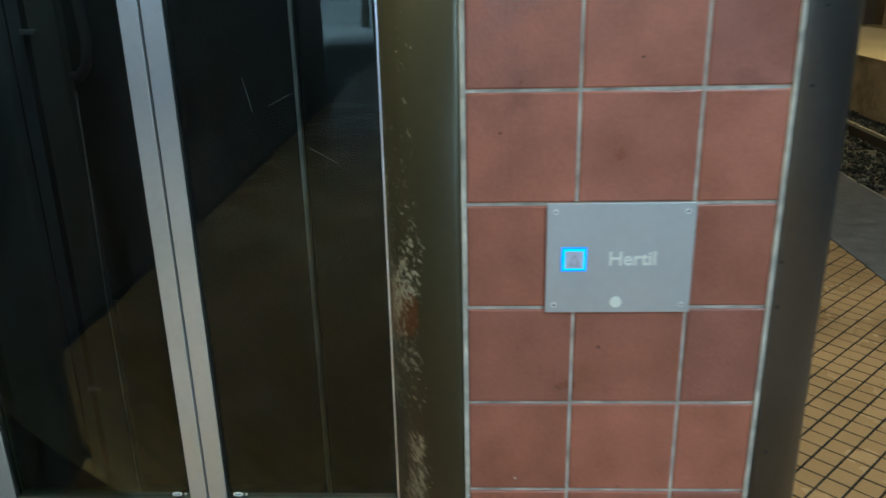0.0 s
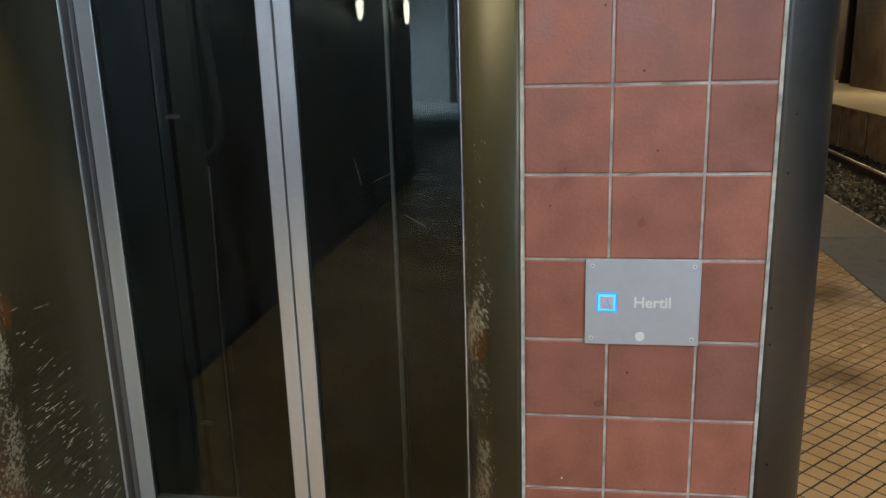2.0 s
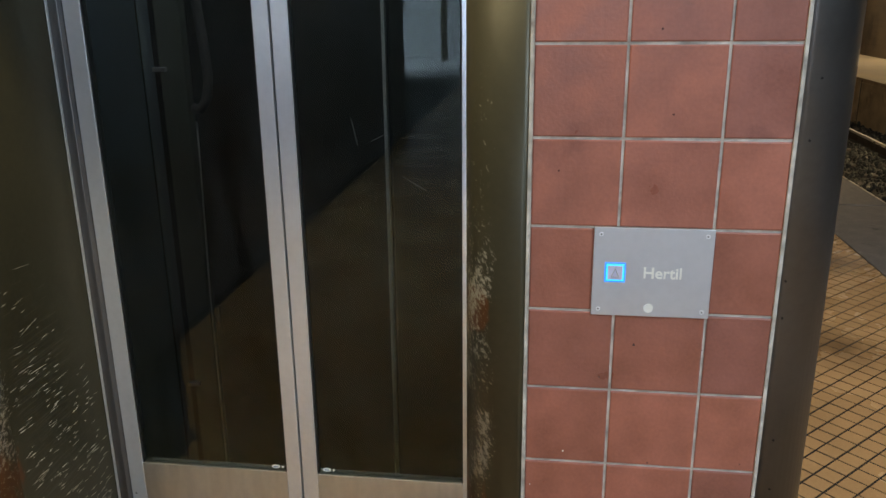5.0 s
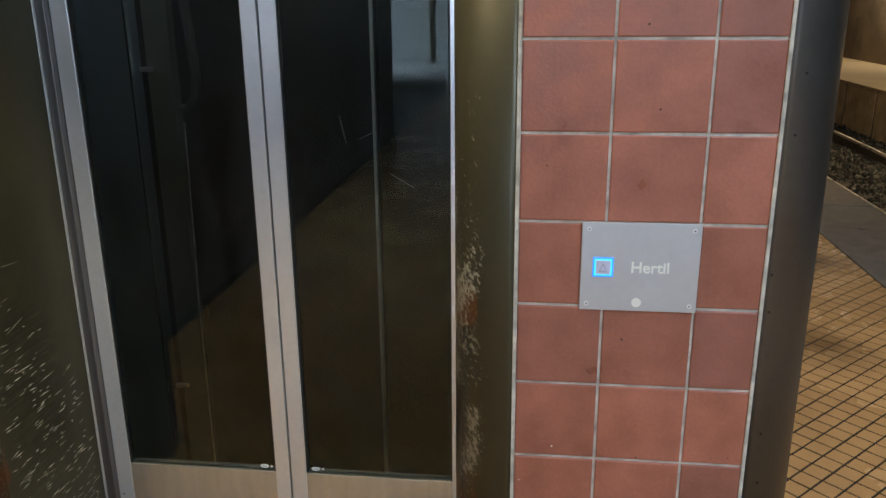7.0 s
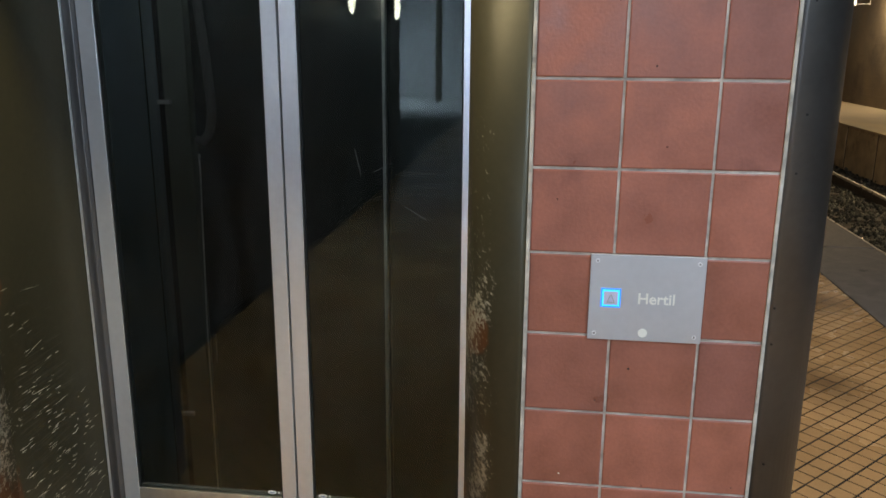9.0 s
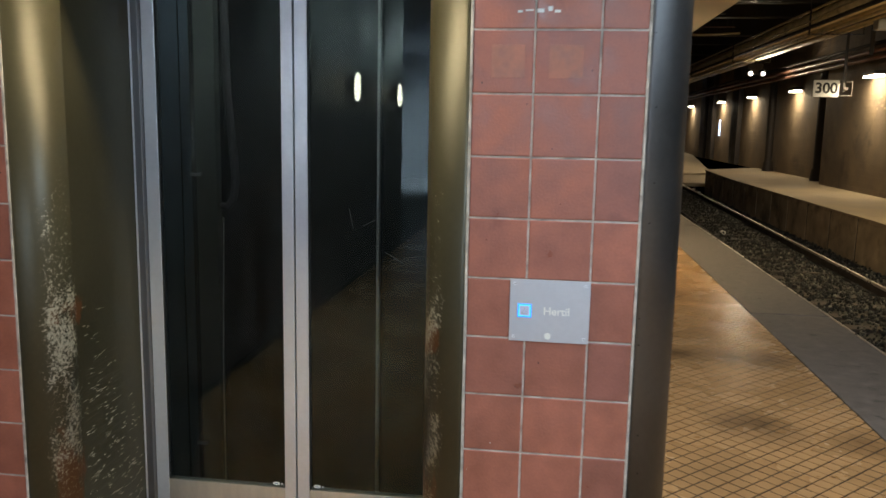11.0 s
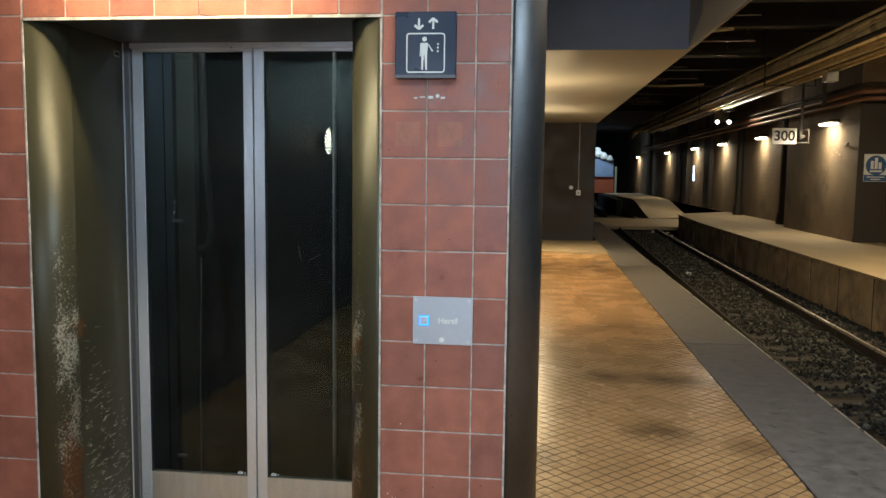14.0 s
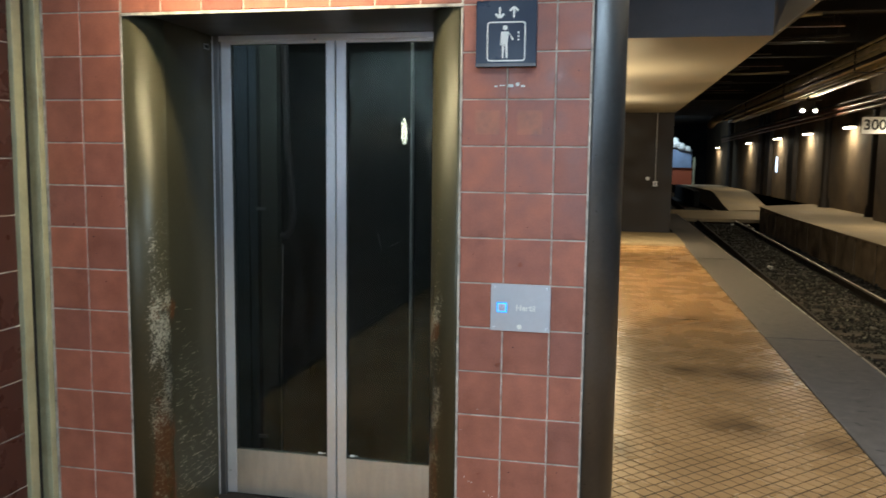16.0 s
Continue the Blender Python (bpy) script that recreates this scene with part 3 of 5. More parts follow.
# slanting scratches cut through the paint of the reveal
rs_ = random.Random(11)
sv, sf = [], []
for i in range(330):
    y, z = rs_.uniform(0.13, 0.47), 0.12 + 0.85 * rs_.random() ** 1.5
    if z > 0.35 + 1.3 * (0.5 - y) * rs_.uniform(0.6, 1.6) + 0.1:
        continue
    ln_, slope, w = rs_.uniform(0.008, 0.04) * (2.2 if rs_.random() < 0.12 else 1), radians(rs_.gauss(2, 6)), rs_.uniform(0.0007, 0.0019)
    dy, dz, k = ln_ * math.cos(slope), ln_ * math.sin(slope), len(sv)
    x = JL + 0.1166
    sv += [(x, y, z), (x, y + dy * 0.5, z + dz * 0.5 - w), (x, y + dy, z + dz), (x, y + dy * 0.45, z + dz * 0.45 + w)]
    sf.append((k, k + 1, k + 2, k + 3))
tagged(raw("scratches", sv, sf, M["chip_paint"], jamb_l), kind="stuff")

# small rivets down the corner guard
for i in range(11):
    zz = 0.42 + i * 0.171 + 0.05 * math.sin(i * 2.7)
    a = radians(-80 + 5 * math.sin(i * 1.3))
    part("rivet", rod((0.442 + 0.118 * math.cos(a), 0.12 + 0.118 * math.sin(a), zz), (0.442 + 0.1212 * math.cos(a), 0.12 + 0.1212 * math.sin(a), zz), 0.0022, 8), M["black"], guard)

# small maker's plate high on the reveal
badge = part("badge", box(-1.2625, -1.2605, 0.44, 0.485, 2.075, 2.1, 0.0005), M["galv"], jamb_l, "small grey badge")
part("badge_field", box(-1.2607, -1.26, 0.445, 0.48, 2.08, 2.095), M["black"], badge)

# ---- lift doors ----
door_frame = setting(part("door_frame", box(-1.2615, -1.2325, 0.515, 0.56, -0.02, HEAD - 0.006, 0.002), M["frame_steel"]), "brushed stainless lift door frame", "door frame")
part("frame_edge", box(-1.2612, -1.2575, 0.506, 0.5148, 0, HEAD - 0.008, 0.001), M["stainless"], door_frame, "bright worn edge")
part("frame_upright", box(-0.158, -0.144, 0.506, 0.56, -0.02, HEAD - 0.006, 0.002), M["stainless"], door_frame)
part("frame_head", box(-1.2325, -0.158, 0.515, 0.56, HEAD - 0.03, HEAD - 0.006, 0.002), M["stainless"], door_frame)
sill = setting(part("door_sill", box(-1.277, -0.143, 0.47, 0.68, -0.05, -0.004, 0.003), M["stainless"]), "worn grooved aluminium lift sill", "door sill")
for i in range(2):
    part("groove", box(-1.27, -0.15, 0.545 + 0.04 * i, 0.556 + 0.04 * i, -0.004, -0.002), M["black"], sill)


def lift_leaf(name, x0, x1, stile_l, stile_r):
    g0, g1, zb, zt = x0 + stile_l, x1 - stile_r, 0.22, 2.105
    leaf = thing(name, ((x0 + x1) / 2, DOOR_Y, 0.004), "closed lift door leaf, dark glass in brushed stainless frame", "lift door", "lift door leaves")
    part("stile", box(x0, g0, DOOR_Y - 0.004, DOOR_Y + 0.03, 0.004, HEAD - 0.03, 0.0015), M["stainless"], leaf)
    part("stile", box(g1, x1, DOOR_Y - 0.004, DOOR_Y + 0.03, 0.004, HEAD - 0.03, 0.0015), M["stainless"], leaf)
    part("kick_plate", box(g0, g1, DOOR_Y - 0.003, DOOR_Y + 0.03, 0.004, zb, 0.001), M["kick"], leaf, "smeared stainless kick plate")
    part("top_rail", box(g0, g1, DOOR_Y - 0.003, DOOR_Y + 0.03, zt, HEAD - 0.03, 0.001), M["stainless"], leaf)
    pane = part("pane", box(g0, g1, DOOR_Y + 0.004, DOOR_Y + 0.012, zb, zt), M["glass"], leaf, "dark reflecting glass")
    part("gasket", box(g0, g0 + 0.004, DOOR_Y, DOOR_Y + 0.004, zb, zt), M["black"], leaf)
    part("gasket", box(g1 - 0.004, g1, DOOR_Y, DOOR_Y + 0.004, zb, zt), M["black"], leaf)
    return leaf, pane, g0, g1


leaf_l, pane_l, gl0, gl1 = lift_leaf("lift_door_leaf", -1.2315, MID - 0.003, 0.0475, 0.042)
leaf_r, pane_r, gr0, gr1 = lift_leaf("lift_door_leaf", MID + 0.003, -0.159, 0.045, 0.045)


def glass_mark(pane, x, z):
    """Small oval maker's stamp with a dot, low on the glass."""
    bm = rod((x, DOOR_Y + 0.0035, z), (x, DOOR_Y + 0.0015, z), 0.013, 20)
    for v in bm.verts:
        v.co.z = z + (v.co.z - z) * 0.45
    stamp = part("stamp", bm, M["letter"], pane, "white oval glass stamp")
    part("stamp_bar", box(x - 0.007, x + 0.007, DOOR_Y + 0.0005, DOOR_Y + 0.0013, z - 0.001, z + 0.001), M["sign_blue"], stamp)
    part("stamp_dot", rod((x + 0.021, DOOR_Y + 0.0035, z), (x + 0.021, DOOR_Y + 0.0015, z), 0.003, 10), M["letter"], stamp)


glass_mark(pane_l, gl1 - 0.035, 0.234)
glass_mark(pane_r, gr0 + 0.028, 0.234)

# fine scratches on the pane
for (xa, za), (xb, zb) in (((-0.36, 1.12), (-0.30, 1.085)), ((-0.49, 1.27), (-0.475, 1.2)), ((-0.44, 1.21), (-0.39, 1.235))):
    part("scratch", rod((xa, DOOR_Y + 0.0037, za), (xb, DOOR_Y + 0.0037, zb), 0.0006, 5), M["smear"], pane_r, "fine scratch")

# dark shaft behind the glass: guide rail, post, screen, cables
guide = thing("lift_guide_rail", (-0.676, 1.9, -1.3), "bright steel lift guide rail in dark shaft", "guide rail")
part("rail_web", box(-0.684, -0.67, 1.88, 1.92, -1.3, 3.4, 0.001), M["rail_grey"], guide)
part("rail_flange", box(-0.695, -0.66, 1.92, 1.932, -1.3, 3.4, 0.001), M["black"], guide)
shaft_post = thing("shaft_post", (-1.6, 1.85, -1.3), "grey-green steel post with clips in the lift shaft", "steel post")
part("web", box(-1.655, -1.53, 1.87, 1.9, -1.3, 3.4, 0.002), M["shaft_steel"], shaft_post)
part("lip", box(-1.555, -1.53, 1.84, 1.87, -1.3, 3.4, 0.002), M["shaft_steel"], shaft_post)
part("slot", box(-1.685, -1.656, 1.88, 1.9, -1.3, 3.4), M["black"], shaft_post, "dark slot")
for z in (-0.2, 1.285, 2.6):
    part("clip", box(-1.68, -1.62, 1.845, 1.869, z - 0.012, z + 0.006, 0.003), M["galv"], shaft_post, "small bright clip")
backing = thing("steel_screen", (-1.85, 1.92, -1.3), "blue-grey sheet steel screen in the lift shaft", "screen")
part("sheet", box(-2.05, -1.686, 1.9, 1.93, -1.3, 3.4, 0.002), M["shaft_sheet"], backing)
part("fold", box(-1.75, -1.746, 1.894, 1.8995, -1.3, 3.4), M["shaft"], backing)
cable = tagged(part("shaft_cable", pipe([(-1.46, 1.8, 3.4), (-1.455, 1.8, 2.2), (-1.445, 1.8, 1.7), (-1.42, 1.8, 1.42), (-1.41, 1.8, 1.25), (-1.425, 1.8, 1.16), (-1.46, 1.8, 1.12), (-1.49, 1.81, 1.125)], 0.02, 10), M["shaft_rubber"], smooth=True), "dark flat hanging cable in the lift shaft", "cable")
thin_cable = thing("shaft_wire", (-1.48, 1.78, -1.3), "thin pale wire hanging in the lift shaft", "wire")
part("wire", pipe([(-1.472, 1.78, 1.05), (-1.474, 1.78, 0.9), (-1.482, 1.78, 0.6), (-1.49, 1.78, 0.3), (-1.494, 1.78, -1.3)], 0.0035, 6), M["rail_grey"], thin_cable)
part("tag", box(-1.468, -1.45, 1.775, 1.785, 0.1, 0.24, 0.004), M["shaft_rubber"], thin_cable, "pale tag")
part("ferrule", rod((-1.472, 1.78, 1.04), (-1.472, 1.78, 1.07), 0.006, 8), M["galv"], thin_cable)

# ---- setting: platform floor ----
ground = setting(part("floor", box(-8, 1.962, -22, 0.69, -0.5, -0.0022), M["floor_grout"]), "ochre clay tiled platform floor, diagonal joints", "floor")
setting(part("floor_side", box(0.5, 1.962, 0.69, 16.3, -0.5, -0.0022), M["floor_grout"]), "dark joint bed of the platform floor", "floor")
edge_slab = setting(new("platform_edge"), "grey concrete platform edge slabs", "platform edge")
joints = [-22, -18.6, -15.2, -11.8, -8.4, -5.0, -1.7, 1.676, 4.95, 8.2, 11.5, 14.8, 18.1, 21.4, 24.6]
for i, (ya, yb) in enumerate(zip(joints, joints[1:])):
    dx = 0.006 * math.sin(i * 2.3)
    slab = part("slab", box(1.966, 2.62 + dx, ya + 0.005, yb - 0.005, -0.16, 0.003 - 0.003 * (i % 2), 0.006), M["concrete_edge"], edge_slab)
    part("nosing", box(2.619 + dx, 2.631 + dx, ya + 0.002, yb - 0.002, -0.03, 0.006, 0.002), M["nosing"], slab, "worn bright steel nosing")
setting(part("platform_face", box(2.1, 2.57, -22, 24.6, -0.95, -0.16), M["opp_face"]), "dark stained concrete face of the platform", "platform wall")
step = setting(part("floor_rear", box(0.3, 1.955, 13.5, 16.3, -0.1, 0.045, 0.01), M["opp_top"]), "raised worn concrete landing", "floor")
setting(part("floor_rear_strip", box(1.94, 2.5, 24.6, 33, -0.9, -0.12, 0.02), M["opp_face"]), "lower concrete strip beyond the platform", "platform")

# daylit and shaded stretches of the hall floor are told apart by colour
setting(part("floor_hall", box(-8, 1.955, -20.5, -14.05, -0.005, 0.004), M["fascia"]), "grey hall floor behind the landing, paler where daylight falls", "floor")
setting(part("floor_hall_side", box(-8, -1.73, -14.045, -7.35, -0.005, 0.003), M["floor_unlit"]), "grey hall floor beside the landing, darker outside the daylight", "floor")
hall_post = thing("hall_post", (-2.82, -19.0, 0), "dark square steel post in the hall", "post")
part("shaft", box(-2.9, -2.74, -19.08, -18.92, 0.004, TOPZ, 0.01), M["dark_brown"], hall_post)
part("base_plate", box(-2.96, -2.68, -19.14, -18.86, 0.004, 0.02, 0.003), M["dark_brown"], hall_post)

# ---- setting: platform ceiling, walls ----
SOFF = 2.98
drop = box(-2.2, 2.19, 6.45, 16.4, SOFF, SOFF + 0.9, 0.004)
for v in drop.verts:
    if v.co.y > 16:
        v.co.z -= 0.21
        if v.co.x > 2:
            v.co.x -= 0.33
setting(part("ceiling_rear", drop, M["soffit"]), "cream smooth dropped soffit, sloping down to the rear", "ceiling")
setting(part("fascia_rear", box(-2.2, 2.15, 6.436, 6.449, SOFF + 0.002, SOFF + 0.9), M["fascia"]), "blue-grey end face of the soffit", "ceiling fascia")
setting(part("fascia_edge", box(2.152, 2.19, -22, 6.448, SOFF, SOFF + 0.9, 0.004), M["soffit"]), "cream ceiling edge beam along the platform", "ceiling fascia")
setting(part("ceiling_landing", box(-8, 2.15, -22, 6.434, TOPZ + 0.002, TOPZ + 0.2), M["fascia"]), "grey landing ceiling", "ceiling")
rear_wall = setting(part("wall_rear", box(-2.2, 1.84, 16.2, 16.5, -0.02, SOFF), M["dark_brown"]), "dark brown painted end wall", "wall")
setting(part("wall_lift_rear", box(-2.2, 0.5, 2.86, 16.2, -0.02, SOFF), M["dark_brown"]), "dark brown wall behind the lift shaft", "wall")
setting(part("wall_side", box(-2.2, -1.775, -7.3, -0.15, -0.02, TOPZ), M["side_panel"]), "dark panelled side wall of the landing", "wall")
setting(part("wall_side_far", box(-8.2, -8, -22, 0.1, -0.02, TOPZ), M["opp_wall"]), "plastered far side wall of the hall", "wall")
setting(part("wall_hall_back", box(-8, 2.05, -20.7, -20.5, -0.02, TOPZ), M["fascia"]), "grey back wall of the hall", "wall")

# pale channel posts at the corner of the landing
channel = thing("steel_channel", (-1.76, -0.06, 0), "pale yellow painted steel channel with chipped edges", "channel post")
part("flange", box(-1.79, -1.735, -0.035, -0.002, 0, TOPZ, 0.004), M["post_paint"], channel)
part("flange", box(-1.79, -1.745, -0.15, -0.1, 0, TOPZ, 0.004), M["post_paint"], channel)
part("web", box(-1.8, -1.785, -0.1, -0.035, 0, TOPZ), M["black"], channel, "dark slot")

# ---- setting: tracks ----
track_bed = setting(part("ground_track_bed", box(2.0, 5.95, -22, 120, -1.3, -0.86), M["bed"]), "dark dirty track bed", "track bed")


def rail_x(y):
    return 5.03 + 0.021 * (y - 8)


def rail(offset, label, top):
    obj = thing("rail", (rail_x(0) + offset, 0, -0.84), label, "rail", "rails of the track")
    head, foot = bmesh.new(), bmesh.new()
    ys = [-22, 0, 20, 40, 70]
    for a, b in zip(ys, ys[1:]):
        for bm, w, z0, z1 in ((head, 0.019, -0.69, -0.65), (foot, 0.07, -0.82, -0.805)):
            v = [bm.verts.new((rail_x(y) + offset + s * w, y, z)) for y in (a, b) for s, z in ((-1, z0), (1, z0), (1, z1), (-1, z1))]
            for i in range(4):
                j = (i + 1) % 4
                bm.faces.new((v[i], v[j], v[4 + j], v[4 + i]))
    part("rail_head", head, M[top], obj, "running surface")
    web = bmesh.new()
    for a, b in zip(ys, ys[1:]):
        v = [web.verts.new((rail_x(y) + offset + s * 0.012, y, z)) for y in (a, b) for s, z in ((-1, -0.806), (1, -0.806), (1, -0.689), (-1, -0.689))]
        for i in range(4):
            j = (i + 1) % 4
            web.faces.new((v[i], v[j], v[4 + j], v[4 + i]))
    part("rail_web", web, M["rail_side"], obj)
    part("rail_foot", foot, M["rail_side"], obj)
    return obj


rail(0, "running rail with polished top on sleepers", "rail_top")
rail(-1.5, "dull rusty running rail beside the platform edge", "rail_side")

sleeper = tagged(part("sleeper", box(-1.28, 1.28, -0.12, 0.12, -0.1, 0.0, 0.012), M["sleeper"]), "dark oily timber sleeper in ballast", "sleeper", "sleepers of the track")
sleeper.location = (rail_x(0) - 0.75, 0.0, -0.822)
for i in range(1, 52):
    yy = i * 0.68
    s = copy_thing(sleeper, pose(rail_x(yy) - 0.75 + 0.03 * math.sin(i * 5.1), yy, -0.822 + 0.004 * math.sin(i * 3.3), 0, 0, 1.2 * math.sin(i * 2.1)))

rng_ = random.Random(4)
sv, sf = [], []
ICO = [(0, 0, 1), (0.89, 0, 0.45), (0.28, 0.85, 0.45), (-0.72, 0.53, 0.45), (-0.72, -0.53, 0.45), (0.28, -0.85, 0.45), (0.72, 0.53, -0.45), (-0.28, 0.85, -0.45), (-0.89, 0, -0.45), (-0.28, -0.85, -0.45), (0.72, -0.53, -0.45), (0, 0, -1)]
ICF = [(0, 1, 2), (0, 2, 3), (0, 3, 4), (0, 4, 5), (0, 5, 1), (1, 6, 2), (2, 7, 3), (3, 8, 4), (4, 9, 5), (5, 10, 1), (6, 7, 2), (7, 8, 3), (8, 9, 4), (9, 10, 5), (10, 6, 1), (11, 7, 6), (11, 8, 7), (11, 9, 8), (11, 10, 9), (11, 6, 10)]
for i in range(24000):
    y = 0.5 + 31 * rng_.random() ** 1.4
    x = rng_.uniform(2.56, 5.9)
    inside = rail_x(y) - 1.4 < x < rail_x(y) - 0.1
    if min(abs(x - rail_x(y)), abs(x - rail_x(y) + 1.5)) < 0.1:
        continue
    if x < 4.1 and abs(y / 0.68 - round(y / 0.68)) * 0.68 < 0.12 and rng_.random() < 0.85:
        continue
    heap = 0.07 * (0.5 + noise.noise((x * 1.4, y * 0.9, 0.0))) if inside else 0.0
    r = rng_.uniform(0.014, 0.034) * (1.5 if rng_.random() < 0.1 else 1)
    base = len(sv)
    e = Euler((rng_.random() * 6, rng_.random() * 6, rng_.random() * 6)).to_matrix()
    sc = Vector((r, r * rng_.uniform(0.6, 1), r * rng_.uniform(0.5, 0.8)))
    o = Vector((x, y, -0.85 + heap + rng_.uniform(-0.01, 0.05)))
    for p in ICO:
        q = e @ Vector((p[0] * sc.x, p[1] * sc.y, p[2] * sc.z)) * rng_.uniform(0.85, 1.15) + o
        sv.append(tuple(q))
    sf += [tuple(base + k for k in f) for f in ICF]
ballast = tagged(raw("ballast", sv, sf, M["stone"]), "dark grey crushed stone ballast between the rails", "ballast", kind="stuff")

# ---- setting: far platform and wall ----
far_platform = setting(part("platform_far", box(5.98, 14, -22, 24.5, -1.2, -0.004, 0.01), M["opp_face"]), "far platform with stained concrete face", "platform")
wedge = bmesh.new()
wp = [(5.98, 24.5), (14, 24.5), (14, 34), (9.0, 34), (6.25, 30.8)]
prism(wp, -1.2, -0.01, wedge)
part("wedge_end", wedge, M["opp_face"], far_platform)
part("surface", prism([(5.93, -22), (14, -22), (14, 34), (9.0, 34), (6.2, 30.9), (5.93, 24.4)], -0.004, 0.02), M["opp_top"], far_platform, "sandy worn concrete surface")
for i in range(15):
    yy = 6.2 + i * 1.52
    part("panel_joint", box(5.972, 5.985, yy, yy + 0.03, -0.86, -0.03), M["bed"], far_platform)
    part("face_panel", box(5.965, 5.982, yy + 0.05, yy + 1.5, -0.82 - 0.03 * (i % 3), -0.07, 0.004), M["opp_face"], far_platform)
for i in range(4):
    yy = 25.6 + 0.7 * i
    part("drip_stain", box(5.985 + 0.03 * i, 6.03 + 0.03 * i, yy, yy + 0.08, -0.6 + 0.1 * (i % 2), -0.1), M["opp_top"], far_platform, "pale lime drip")

ZT = 5.2
far_wall = setting(part("wall_far", box(8.85, 9.2, 17.4, 75, -0.02, ZT), M["opp_wall"]), "sooty plastered tunnel wall", "wall")
setting(part("wall_far_deep", box(13.8, 14.2, -22, 34, -0.02, ZT), M["opp_wall"]), "far hall wall", "wall")
near_pier = setting(part("wall_pier", box(8.2, 9.25, 17.75, 23.4, -0.02, ZT, 0.02), M["opp_wall"]), "sooty plastered wall pier on the far platform", "wall pier")
part("pier_front", box(8.19, 9.26, 17.72, 17.745, 0.0, 3.6), M["dark_brown"], near_pier, "dark brown painted pier front")
part("pier_base", box(8.17, 9.28, 17.7, 17.718, 0.0, 0.14), M["dark_brown"], near_pier)
for i, yy in enumerate((37.0, 43.0, 45.2, 58.0)):
    pl = setting(part("wall_pilaster", box(8.62, 8.848, yy, yy + 1.3, 0.02, ZT, 0.02), M["dark_brown"]), "dark pilaster on the tunnel wall", "pilaster")
for yy in (25.0, 31.0):
    pp = thing("downpipe", (8.6, yy, 0.02), "dark cast iron stanchion against the tunnel wall", "stanchion", "stanchions on the far platform")
    part("shaft", rod((8.62, yy, 0.02), (8.62, yy, 3.6), 0.14, 12), M["dark_brown"], pp)
    part("foot", rod((8.62, yy, 0.02), (8.62, yy, 0.4), 0.22, 12, None, 0.17), M["dark_brown"], pp)
    part("cap", rod((8.62, yy, 3.4), (8.62, yy, 3.6), 0.16, 12, None, 0.24), M["dark_brown"], pp)


def bulkhead(x, y, z, watts):
    """Wall lamp: hood, diffuser and the light that it throws down the wall."""
    lamp = thing("wall_lamp", (x, y, z), "dark hooded wall lamp, lit warm white", "wall lamp", "lamps along the far wall")
    part("hood", box(x - 0.26, x + 0.02, y - 0.45, y + 0.45, z, z + 0.09, 0.02), M["dark_brown"], lamp)
    part("diffuser", box(x - 0.23, x - 0.01, y - 0.4, y + 0.4, z - 0.05, z - 0.002, 0.012), M["tube_warm"], lamp, "glowing diffuser")
    part("bracket", box(x, x + 0.05, y - 0.05, y + 0.05, z - 0.02, z + 0.12), M["dark_brown"], lamp)
    area("wall_lamp_light", (x - 0.38, y, z - 0.1), (x + 0.1, y, 0), 0.7, 0.16, watts * 1.8, WARM)


for x, y, z, w in ((8.18, 19.5, 3.0, 30), (8.82, 28.4, 3.02, 20), (8.82, 34.8, 3.02, 24), (8.82, 41.3, 3.02, 24), (8.82, 50.5, 3.02, 24), (8.82, 66.0, 3.05, 30)):
    bulkhead(x, y, z, w)
area("flood_beam", (7.0, 26.8, 3.5), (6.5, 14.0, 3.7), 0.4, 0.2, 26, WARM)
area("far_platform_light", (7.6, 9.0, 4.3), (7.2, 10.5, 0), 3.0, 0.6, 340, AMBER, 150)

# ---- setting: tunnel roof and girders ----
setting(part("ceiling_tunnel", box(2.16, 14, -22, 80, ZT, ZT + 0.3), M["tunnel"]), "tunnel roof, coloured black for the lack of light", "ceiling")
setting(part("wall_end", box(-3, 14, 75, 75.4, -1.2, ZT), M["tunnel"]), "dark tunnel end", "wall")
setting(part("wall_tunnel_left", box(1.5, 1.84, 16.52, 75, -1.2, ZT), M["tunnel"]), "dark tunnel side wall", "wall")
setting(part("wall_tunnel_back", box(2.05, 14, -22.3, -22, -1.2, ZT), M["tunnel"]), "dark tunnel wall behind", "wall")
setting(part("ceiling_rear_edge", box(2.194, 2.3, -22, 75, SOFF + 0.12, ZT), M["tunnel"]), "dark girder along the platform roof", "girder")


def girder(y):
    g = thing("girder", (5.4, y, 4.55), "dark rusty steel cross girder under the roof", "girder", "roof girders")
    part("bottom_flange", box(2.31, 8.8, y - 0.15, y + 0.15, 4.55, 4.58), M["beam"], g)
    part("web", box(2.31, 8.8, y - 0.012, y + 0.012, 4.58, 5.15), M["beam"], g)
    return g


for yy in (7.3, 11.6, 14.2, 18.3, 20.9, 25.2, 28.0, 32.1, 36.0):
    girder(yy)
